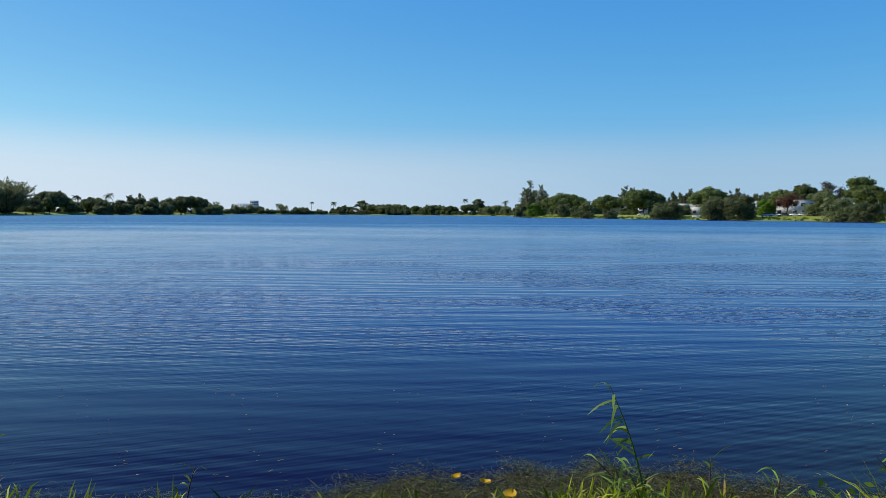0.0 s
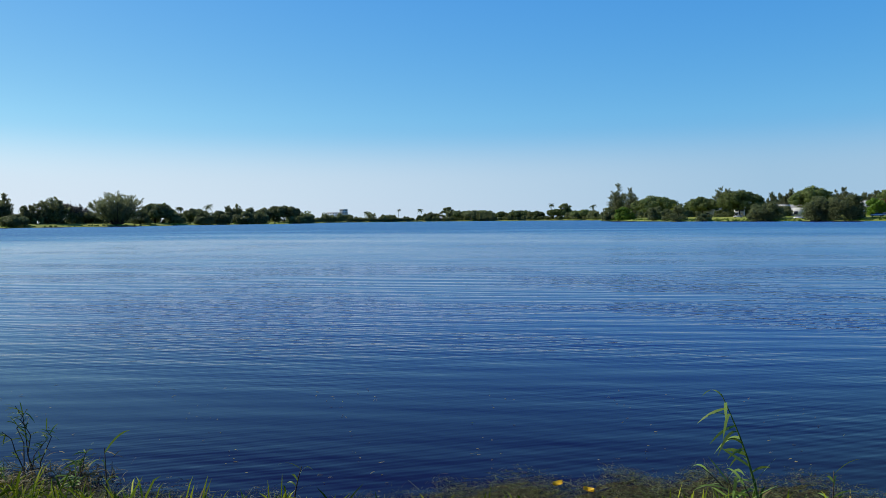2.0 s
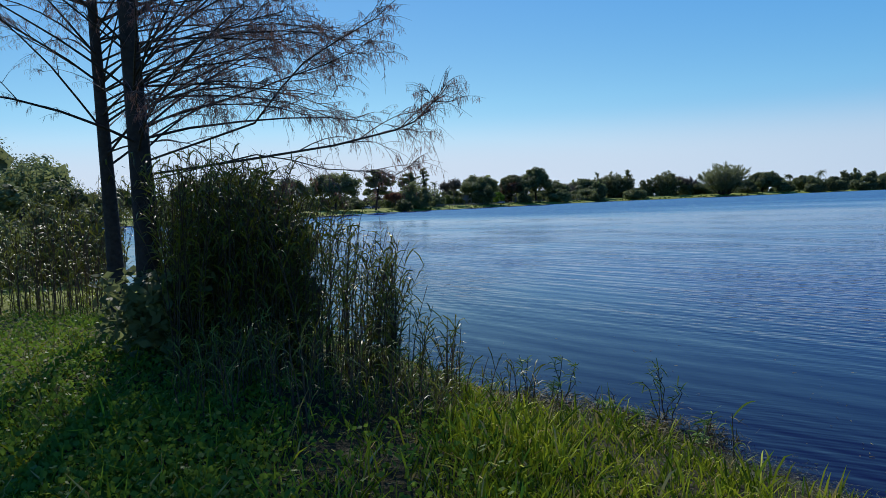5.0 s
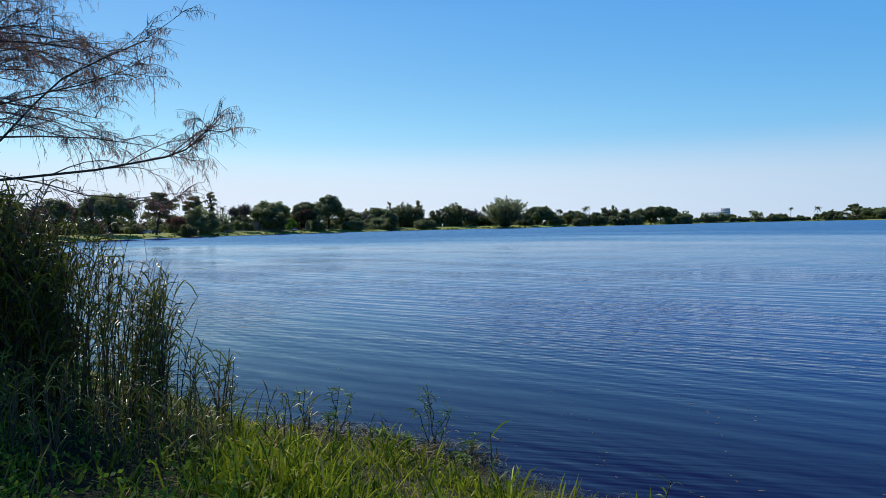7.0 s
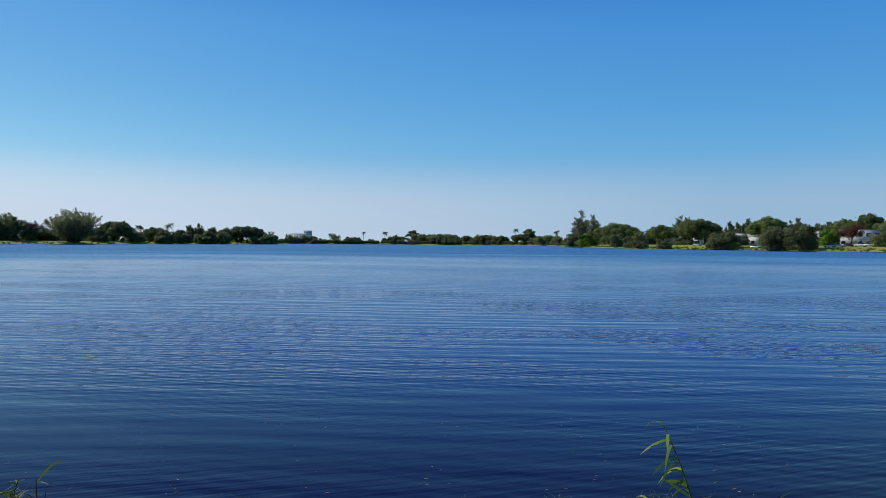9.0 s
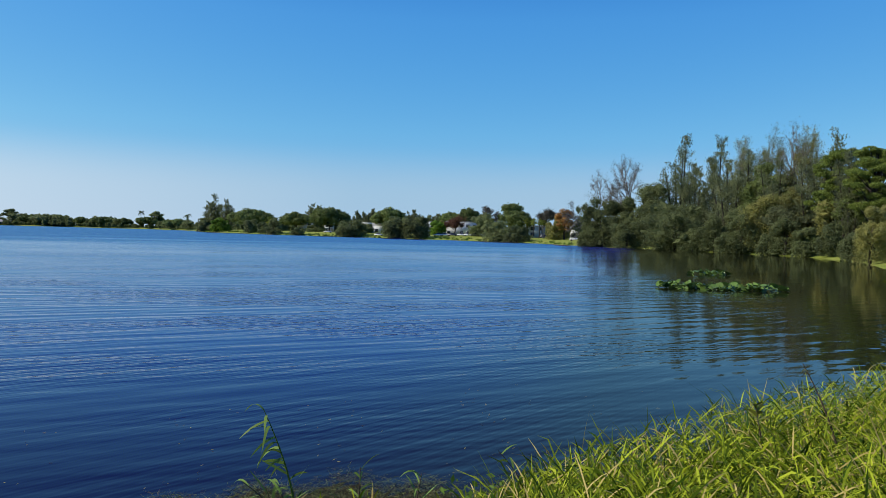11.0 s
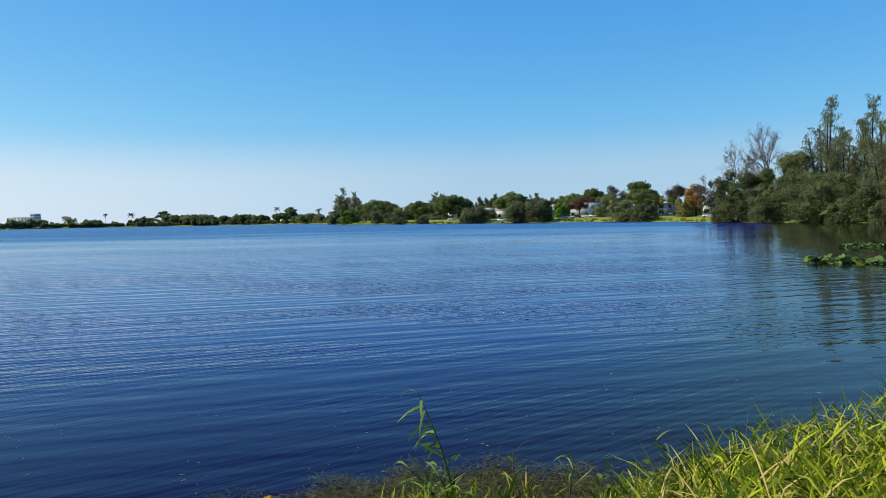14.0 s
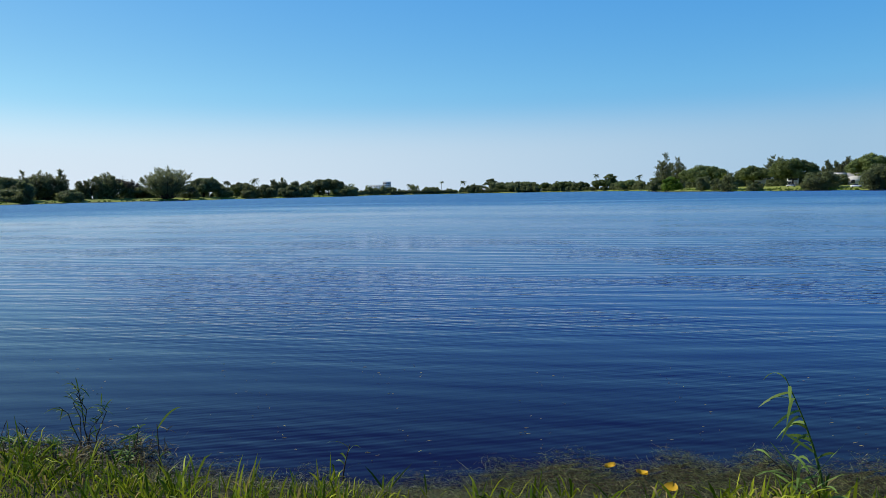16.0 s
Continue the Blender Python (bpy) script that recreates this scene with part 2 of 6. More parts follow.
def water_material():
    """Dark water whose surface slopes come from long-crested ripples, calmer in the sheltered bay."""
    m = bpy.data.materials.new("lake_water")
    m.use_nodes = True
    n, l = m.node_tree.nodes, m.node_tree.links
    b = n["Principled BSDF"]
    b.inputs["Base Color"].default_value = (0.004, 0.0008, 0.060, 1)
    b.inputs["Roughness"].default_value = 0.03
    b.inputs["IOR"].default_value = 1.19
    b.inputs["Specular Tint"].default_value = (0.95, 0.78, 1.0, 1)
    co = n.new("ShaderNodeTexCoord")

    def mapped(turn, scale):
        mp = n.new("ShaderNodeMapping")
        mp.inputs["Rotation"].default_value = (0, 0, radians(turn))
        mp.inputs["Scale"].default_value = scale
        l.new(co.outputs["Object"], mp.inputs["Vector"])
        return mp.outputs[0]

    def math_node(op, a, b_, c=None):
        k = n.new("ShaderNodeMath")
        k.operation = op
        for i, v in enumerate((a, b_, c)):
            if v is None:
                continue
            if isinstance(v, (int, float)):
                k.inputs[i].default_value = v
            else:
                l.new(v, k.inputs[i])
        return k.outputs[0]

    def centred(out, amp, before):
        return math_node("MULTIPLY_ADD", math_node("SUBTRACT", out, 0.5), amp, before)

    def cubed(out):
        c = math_node("MULTIPLY_ADD", out, 2.0, -1.0)
        return math_node("MULTIPLY_ADD", math_node("MULTIPLY", c, math_node("MULTIPLY", c, c)), 0.75, math_node("MULTIPLY", c, 0.25))

    # patches where the finer trains run
    groups = n.new("ShaderNodeTexNoise")
    groups.inputs["Scale"].default_value, groups.inputs["Detail"].default_value = 0.22, 2
    l.new(mapped(12, (0.45, 1, 1)), groups.inputs["Vector"])
    here = n.new("ShaderNodeMapRange")
    here.interpolation_type = "SMOOTHSTEP"
    here.inputs["From Min"].default_value, here.inputs["From Max"].default_value = 0.36, 0.62
    here.inputs["To Min"].default_value, here.inputs["To Max"].default_value = 0.15, 1.25
    l.new(groups.outputs["Fac"], here.inputs["Value"])
    # trains of long-crested waves: heading of the crests, length, bending, steepness, how far they keep to the patches
    sy, sx = 0.0, 0.0
    for tilt_, length, bend, amp, patchy in ((1.5, 1.15, 7.0, 0.022, 0), (-9, 0.60, 7.0, 0.028, 0), (-18, 0.31, 6.0, 0.040, 1), (11, 0.26, 6.0, 0.034, 1), (-24, 0.15, 5.0, 0.036, 1), (-30, 0.09, 4.0, 0.03, 1)):
        squeeze = 0.32
        turn = math.degrees(math.atan(math.tan(radians(tilt_)) / squeeze))
        w = n.new("ShaderNodeTexWave")
        w.bands_direction, w.wave_profile = "Y", "SIN"
        w.inputs["Scale"].default_value = 0.314 / length / math.cos(radians(turn))
        w.inputs["Distortion"].default_value = bend
        w.inputs["Detail"].default_value = 2.0
        w.inputs["Detail Scale"].default_value = 0.6
        l.new(mapped(turn, (squeeze, 1, 1)), w.inputs["Vector"])
        slope = math_node("MULTIPLY", cubed(w.outputs["Fac"]), amp)
        if patchy:
            slope = math_node("MULTIPLY", slope, here.outputs[0])
        sy = math_node("ADD", slope, sy)
        sx = math_node("MULTIPLY_ADD", slope, math.tan(radians(tilt_)), sx)
    for scale, turn, detail, ay, ax in (((0.5, 1.5, 1), 8, 3, 0.040, 0.07), ((1.6, 4.5, 1), 14, 2, 0.022, 0.04), ((0.05, 0.25, 1), 10, 2, 0.02, 0.03), ((5.0, 12.0, 1), 5, 1, 0.025, 0.03)):
        t = n.new("ShaderNodeTexNoise")
        t.inputs["Scale"].default_value, t.inputs["Detail"].default_value = 1.0, detail
        t.inputs["Distortion"].default_value = 0.3
        l.new(mapped(turn, scale), t.inputs["Vector"])
        sp = n.new("ShaderNodeSeparateColor")
        l.new(t.outputs["Color"], sp.inputs[0])
        sy = centred(sp.outputs[0], ay, sy)
        sx = centred(sp.outputs[1], ax, sx)
    gust = n.new("ShaderNodeTexNoise")
    gust.inputs["Scale"].default_value, gust.inputs["Detail"].default_value = 0.03, 2
    l.new(mapped(0, (0.4, 1, 1)), gust.inputs["Vector"])
    span = n.new("ShaderNodeMapRange")
    span.inputs["From Min"].default_value, span.inputs["From Max"].default_value = 0.35, 0.65
    span.inputs["To Min"].default_value, span.inputs["To Max"].default_value = 0.75, 1.15
    l.new(gust.outputs["Fac"], span.inputs["Value"])
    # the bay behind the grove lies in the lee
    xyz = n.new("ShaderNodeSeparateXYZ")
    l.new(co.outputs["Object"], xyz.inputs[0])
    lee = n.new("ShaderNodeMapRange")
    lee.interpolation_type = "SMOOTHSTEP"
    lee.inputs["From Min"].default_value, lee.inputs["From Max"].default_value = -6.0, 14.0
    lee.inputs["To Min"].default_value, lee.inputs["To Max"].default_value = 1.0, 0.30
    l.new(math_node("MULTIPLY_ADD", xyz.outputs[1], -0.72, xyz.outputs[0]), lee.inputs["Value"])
    # base colour goes dark olive-brown inside the lee mask
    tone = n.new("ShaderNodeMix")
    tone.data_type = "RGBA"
    outside_lee = n.new("ShaderNodeMapRange")
    outside_lee.inputs["From Min"].default_value, outside_lee.inputs["From Max"].default_value = 0.86, 1.0
    l.new(lee.outputs[0], outside_lee.inputs["Value"])
    l.new(outside_lee.outputs[0], tone.inputs["Factor"])
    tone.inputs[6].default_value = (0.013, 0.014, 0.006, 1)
    # clear blue over the deep, dull over the weedy shallows
    depth = n.new("ShaderNodeMapRange")
    depth.interpolation_type = "SMOOTHSTEP"
    depth.inputs["From Min"].default_value, depth.inputs["From Max"].default_value = 5.5, 17.0
    l.new(xyz.outputs[1], depth.inputs["Value"])
    blue = n.new("ShaderNodeMix")
    blue.data_type = "RGBA"
    l.new(depth.outputs[0], blue.inputs["Factor"])
    blue.inputs[6].default_value = (0.005, 0.0025, 0.022, 1)
    blue.inputs[7].default_value = (0.004, 0.008, 0.115, 1)
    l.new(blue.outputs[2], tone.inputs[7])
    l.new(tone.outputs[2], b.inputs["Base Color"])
    # the open lake is windier than the water under the bank
    open_ = n.new("ShaderNodeMapRange")
    open_.interpolation_type = "SMOOTHSTEP"
    open_.inputs["From Min"].default_value, open_.inputs["From Max"].default_value = 5.0, 16.0
    open_.inputs["To Min"].default_value, open_.inputs["To Max"].default_value = 0.62, 1.05
    l.new(xyz.outputs[1], open_.inputs["Value"])
    outer = n.new("ShaderNodeMapRange")
    outer.interpolation_type = "SMOOTHSTEP"
    outer.inputs["From Min"].default_value, outer.inputs["From Max"].default_value = 13.0, 50.0
    outer.inputs["To Min"].default_value, outer.inputs["To Max"].default_value = 1.0, 0.48
    l.new(xyz.outputs[1], outer.inputs["Value"])
    amount = math_node("MULTIPLY", math_node("MULTIPLY", span.outputs[0], math_node("MULTIPLY", open_.outputs[0], outer.outputs[0])), lee.outputs[0])
    # wavelets out on the lake turn their steep sides to the near bank; past a ragged wind line they are steeper still
    reach = n.new("ShaderNodeVectorMath")
    reach.operation = "LENGTH"
    l.new(co.outputs["Object"], reach.inputs[0])
    steep = n.new("ShaderNodeMapRange")
    steep.interpolation_type = "SMOOTHSTEP"
    steep.inputs["From Min"].default_value, steep.inputs["From Max"].default_value = 7.0, 40.0
    steep.inputs["To Min"].default_value, steep.inputs["To Max"].default_value = 0.0, 0.029
    l.new(reach.outputs["Value"], steep.inputs["Value"])
    windy = n.new("ShaderNodeMapRange")
    windy.interpolation_type = "SMOOTHSTEP"
    windy.inputs["From Min"].default_value, windy.inputs["From Max"].default_value = 40.0, 190.0
    windy.inputs["To Min"].default_value, windy.inputs["To Max"].default_value = 0.0, 0.071
    l.new(math_node("MULTIPLY_ADD", math_node("SUBTRACT", gust.outputs["Fac"], 0.5), 220.0, reach.outputs["Value"]), windy.inputs["Value"])
    calm = n.new("ShaderNodeMapRange")
    calm.inputs["From Min"].default_value, calm.inputs["From Max"].default_value = 0.3, 1.0
    l.new(lee.outputs[0], calm.inputs["Value"])
    tilt = math_node("MULTIPLY", math_node("ADD", steep.outputs[0], windy.outputs[0]), calm.outputs[0])
    away = n.new("ShaderNodeVectorMath")
    away.operation = "NORMALIZE"
    l.new(co.outputs["Object"], away.inputs[0])
    away_xyz = n.new("ShaderNodeSeparateXYZ")
    l.new(away.outputs[0], away_xyz.inputs[0])
    vec = n.new("ShaderNodeCombineXYZ")
    l.new(math_node("SUBTRACT", math_node("MULTIPLY", sx, amount), math_node("MULTIPLY", tilt, away_xyz.outputs[0])), vec.inputs[0])
    l.new(math_node("SUBTRACT", math_node("MULTIPLY", sy, amount), math_node("MULTIPLY", tilt, away_xyz.outputs[1])), vec.inputs[1])
    vec.inputs[2].default_value = 1.0
    unit = n.new("ShaderNodeVectorMath")
    unit.operation = "NORMALIZE"
    l.new(vec.outputs[0], unit.inputs[0])
    l.new(unit.outputs[0], b.inputs["Normal"])
    return m


M["ground"], M["water"] = ground_material(), water_material()


# ---- geometry helpers ----
class Geo:
    """Collects quads."""

    def __init__(self):
        self.v, self.q, self.n = [], [], 0

    def add(self, v, q):
        v = np.asarray(v, float).reshape(-1, 3)
        self.v.append(v)
        self.q.append(np.asarray(q, int).reshape(-1, 4) + self.n)
        self.n += len(v)

    def mesh(self, name, mat, smooth=False):
        me = bpy.data.meshes.new(name)
        v, q = np.concatenate(self.v), np.concatenate(self.q)
        me.vertices.add(len(v))
        me.vertices.foreach_set("co", v.ravel())
        me.loops.add(q.size)
        me.loops.foreach_set("vertex_index", q.ravel())
        me.polygons.add(len(q))
        me.polygons.foreach_set("loop_start", np.arange(0, q.size, 4))
        if smooth:
            me.polygons.foreach_set("use_smooth", np.ones(len(q), bool))
        me.update(calc_edges=True)
        me.validate()
        me.materials.append(M[mat])
        return me

    def tube(self, pts, radii, sides=6):
        pts = np.asarray(pts, float)
        k = len(pts)
        d = np.gradient(pts, axis=0)
        d /= np.linalg.norm(d, axis=1)[:, None] + 1e-9
        ref = np.where(np.abs(d[:, 2:3]) > 0.9, np.array([[1.0, 0, 0]]), np.array([[0, 0, 1.0]]))
        a = np.cross(d, ref)
        a /= np.linalg.norm(a, axis=1)[:, None] + 1e-9
        b = np.cross(d, a)
        th = np.arange(sides) * 2 * np.pi / sides
        r = np.asarray(radii, float)[:, None, None]
        v = pts[:, None] + r * (np.cos(th)[None, :, None] * a[:, None] + np.sin(th)[None, :, None] * b[:, None])
        i = np.arange(k - 1)[:, None] * sides
        j = np.arange(sides)[None]
        j2 = (j + 1) % sides
        q = np.stack([i + j, i + j2, i + sides + j2, i + sides + j], -1).reshape(-1, 4)
        self.add(v, q)

    def leaves(self, c, length, width, rng, axis=None, spread=1.0):
        """Rhombic leaves at the places c; axis: their main direction, blurred by spread."""
        n = len(c)
        if n == 0:
            return
        u = rng.normal(size=(n, 3))
        if axis is not None:
            u = np.asarray(axis, float) + spread * u
        u /= np.linalg.norm(u, axis=1)[:, None] + 1e-9
        w = np.cross(u, rng.normal(size=(n, 3)))
        w /= np.linalg.norm(w, axis=1)[:, None] + 1e-9
        ln = (np.broadcast_to(length, n) * rng.uniform(0.6, 1.3, n))[:, None]
        wd = (np.broadcast_to(width, n) * rng.uniform(0.6, 1.3, n))[:, None]
        v = np.stack([c - u * ln / 2, c + w * wd / 2, c + u * ln / 2, c - w * wd / 2], 1)
        self.add(v, np.arange(4 * n).reshape(-1, 4))

    def lobes(self, c, rad, per, leaf, rng):
        """Rounded masses of leaves that face outwards."""
        n = len(c) * per
        d = rng.normal(size=(n, 3))
        d[:, 2] += 0.25
        d /= np.linalg.norm(d, axis=1)[:, None]
        p = np.repeat(c, per, 0) + d * np.repeat(rad, per)[:, None] * (rng.uniform(0.45, 1.12, n) ** 0.6)[:, None]
        nn = d + 0.38 * rng.normal(size=(n, 3))
        u = np.cross(nn, rng.normal(size=(n, 3)))
        u /= np.linalg.norm(u, axis=1)[:, None] + 1e-9
        w = np.cross(nn, u)
        w /= np.linalg.norm(w, axis=1)[:, None] + 1e-9
        ln = (leaf * rng.uniform(0.9, 2.0, n))[:, None]
        wd = (leaf * rng.uniform(0.6, 1.3, n))[:, None]
        v = np.stack([p - u * ln / 2, p + w * wd / 2, p + u * ln / 2, p - w * wd / 2], 1)
        v[:, :, 2] = np.maximum(v[:, :, 2], 0.02)
        self.add(v, np.arange(4 * n).reshape(-1, 4))

    def blades(self, root, tip, droop, width, rng, segs=3):
        """Curved blades from root towards tip, sagging by droop."""
        n = len(root)
        if n == 0:
            return
        d = tip - root
        side = np.cross(d, np.array([0, 0, 1.0]) + 0.7 * rng.normal(size=(n, 3)))
        side /= np.linalg.norm(side, axis=1)[:, None] + 1e-9
        w = np.broadcast_to(width, n)[:, None]
        rows = []
        for k in range(segs + 1):
            s = k / segs
            p = root + d * s
            p = p + np.array([0, 0, 1.0]) * (np.broadcast_to(droop, n) * (s * 1.2 - 1.6 * s * s))[:, None]
            ww = w * (0.55 + 1.3 * s) * (1 - s) ** 0.7 if k < segs else w * 0.05
            if k == 0:
                ww = w * 0.5
            rows.append(p - side * ww / 2)
            rows.append(p + side * ww / 2)
        v = np.stack(rows, 1)
        base = np.arange(n)[:, None] * 2 * (segs + 1)
        q = np.concatenate([base + np.array([[2 * k, 2 * k + 1, 2 * k + 3, 2 * k + 2]]) for k in range(segs)], 1)
        self.add(v, q.reshape(-1, 4))

    def box(self, x0, y0, z0, x1, y1, z1):
        v = [(x, y, z) for z in (z0, z1) for y in (y0, y1) for x in (x0, x1)]
        self.add(v, [(0, 2, 3, 1), (4, 5, 7, 6), (0, 1, 5, 4), (2, 6, 7, 3), (0, 4, 6, 2), (1, 3, 7, 5)])


def part(name, geo, mat, parent, label="", smooth=False):
    ob = new(name, geo.mesh(name, mat, smooth))
    ob.parent = parent
    if label:
        tagged(ob, label)
    return ob


def thing(name, place, label, category, group="", turn=0.0, kind=""):
    ob = new(name)
    ob.empty_display_size = 0.2
    ob.matrix_basis = pose(*place, 0, 0, turn)
    return tagged(ob, label, category, group, kind)


# ---- the lake and the ground ----
def polar(az, r):
    return r * math.sin(radians(az)), r * math.cos(radians(az))


FAR = [(54, 68), (51, 118), (48, 139), (44, 155), (39, 176), (35, 190), (32, 205), (29, 250), (24.7, 286), (16, 325), (12, 350), (7, 376),
       (1.4, 500), (0.9, 640), (-2, 780), (-8, 850), (-13, 900), (-21.4, 880), (-22, 700), (-27, 640), (-36, 540), (-45, 490), (-55, 366),
       (-62, 304), (-70, 232), (-80, 215), (-100, 200), (-112, 205)]
NEAR = [(-190, -70), (-120, -22), (-45, -3), (-30, 1.6), (-18, 4.4), (-11, 4.9), (-7.2, 4.7), (-4.8, 5.0), (-3.5, 4.95), (-2.2, 5.05), (-1.2, 5.15), (0.05, 5.3),
        (1.0, 5.45), (1.9, 5.4), (2.7, 5.2), (3.6, 5.25), (4.8, 5.75), (6.2, 6.25), (9.7, 7.35), (13.2, 8.65), (18.3, 11.2), (23.4, 13.1), (31, 16.5), (40, 20.5), (46.5, 23.6),
        (42.7, 25.2), (40.0, 28.0), (43.5, 32.5)]
LAKE = np.array(NEAR + [polar(*p) for p in FAR])


def shore(xy):
    """Distance to the shoreline: positive on land, negative over the lake."""
    xy = np.atleast_2d(np.asarray(xy, float))[:, :2]
    best = np.full(len(xy), 1e9)
    inside = np.zeros(len(xy), bool)
    for a, b in zip(LAKE, np.roll(LAKE, -1, 0)):
        d = b - a
        t = np.clip(((xy - a) @ d) / (d @ d), 0, 1)
        best = np.minimum(best, np.linalg.norm(xy - a - t[:, None] * d, axis=1))
        cross = ((a[1] > xy[:, 1]) != (b[1] > xy[:, 1])) & (xy[:, 0] < (b[0] - a[0]) * (xy[:, 1] - a[1]) / (b[1] - a[1] + 1e-12) + a[0])
        inside ^= cross
    return np.where(inside, -best, best)


def ground_z(xy):
    xy = np.atleast_2d(np.asarray(xy, float))[:, :2]
    s = shore(xy)
    r = np.hypot(xy[:, 0], xy[:, 1])
    far = np.clip((r - 30) / 60, 0, 1)
    top, run = 0.72 + 1.5 * far, 2.2 + 9 * far
    land = top * (1 - np.exp(-np.maximum(s, 0) / run))
    lumps = 0.04 * np.sin(xy[:, 0] * 2.1 + 1) * np.sin(xy[:, 1] * 1.7) * np.clip(s / 2, 0, 1)
    return np.where(s > 0, land + lumps, np.maximum(-2.5, 0.22 * s))


def floor_at(x, y):
    return float(ground_z([(x, y)])[0])


def make_ground():
    rr = np.concatenate([[0.01, 0.12, 0.25], np.arange(0.4, 14, 0.35), 14 * 1.045 ** np.arange(0, 132)])
    rr = rr[rr < 4600]
    az = np.radians(np.concatenate([np.arange(-120, 90, 0.75), np.arange(90, 240, 3)]))
    A, R = np.meshgrid(az, rr, indexing="ij")
    xy = np.stack([R * np.sin(A), R * np.cos(A)], -1).reshape(-1, 2)
    v = np.column_stack([xy, ground_z(xy)])
    na, nr = len(az), len(rr)
    i, j = np.meshgrid(np.arange(na), np.arange(nr - 1), indexing="ij")
    i2 = (i + 1) % na
    q = np.stack([i * nr + j, i2 * nr + j, i2 * nr + j + 1, i * nr + j + 1], -1).reshape(-1, 4)[:, ::-1]
    g = Geo()
    g.add(v, q)
    # the small middle piece under the camera
    c = len(v)
    g.add([(0, 0, floor_at(0, 0))], np.zeros((0, 4), int))
    mid = np.array([(c, ((k + 1) % (na // 2)) * 2 * nr, (k * 2 + 1) * nr, k * 2 * nr) for k in range(na // 2)])
    g.q.append(mid)
    ob = new("ground", g.mesh("ground", "ground", True))
    tagged(ob, "grassy lake bank and low green shores all round", "ground", kind="structure")


make_ground()
g = Geo()
g.add([(-420, -120, 0), (420, -120, 0), (420, 1050, 0), (-420, 1050, 0)], [(0, 1, 2, 3)])
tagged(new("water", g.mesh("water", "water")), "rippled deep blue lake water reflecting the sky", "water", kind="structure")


# ---- trees ----
def clump_points(rng, centres, radius, per, squash=0.7):
    n = len(centres) * per
    d = rng.normal(size=(n, 3))
    d /= np.linalg.norm(d, axis=1)[:, None]
    d *= (rng.uniform(0.25, 1, n) ** 0.5)[:, None]
    d[:, 2] *= squash
    rad = np.repeat(np.broadcast_to(radius, len(centres)), per)[:, None]
    return np.repeat(centres, per, 0) + d * rad


def limbs_to(g, rng, height, fork, targets, r0, sides=6):
    for t in targets:
        s = np.array([0, 0, fork * rng.uniform(0.75, 1.1)])
        mid = (s + t) / 2 + np.array([0, 0, -0.06 * height]) + rng.normal(size=3) * 0.02 * height
        g.tube([s, mid, t], [r0 * 0.5, r0 * 0.32, r0 * 0.1], 5)


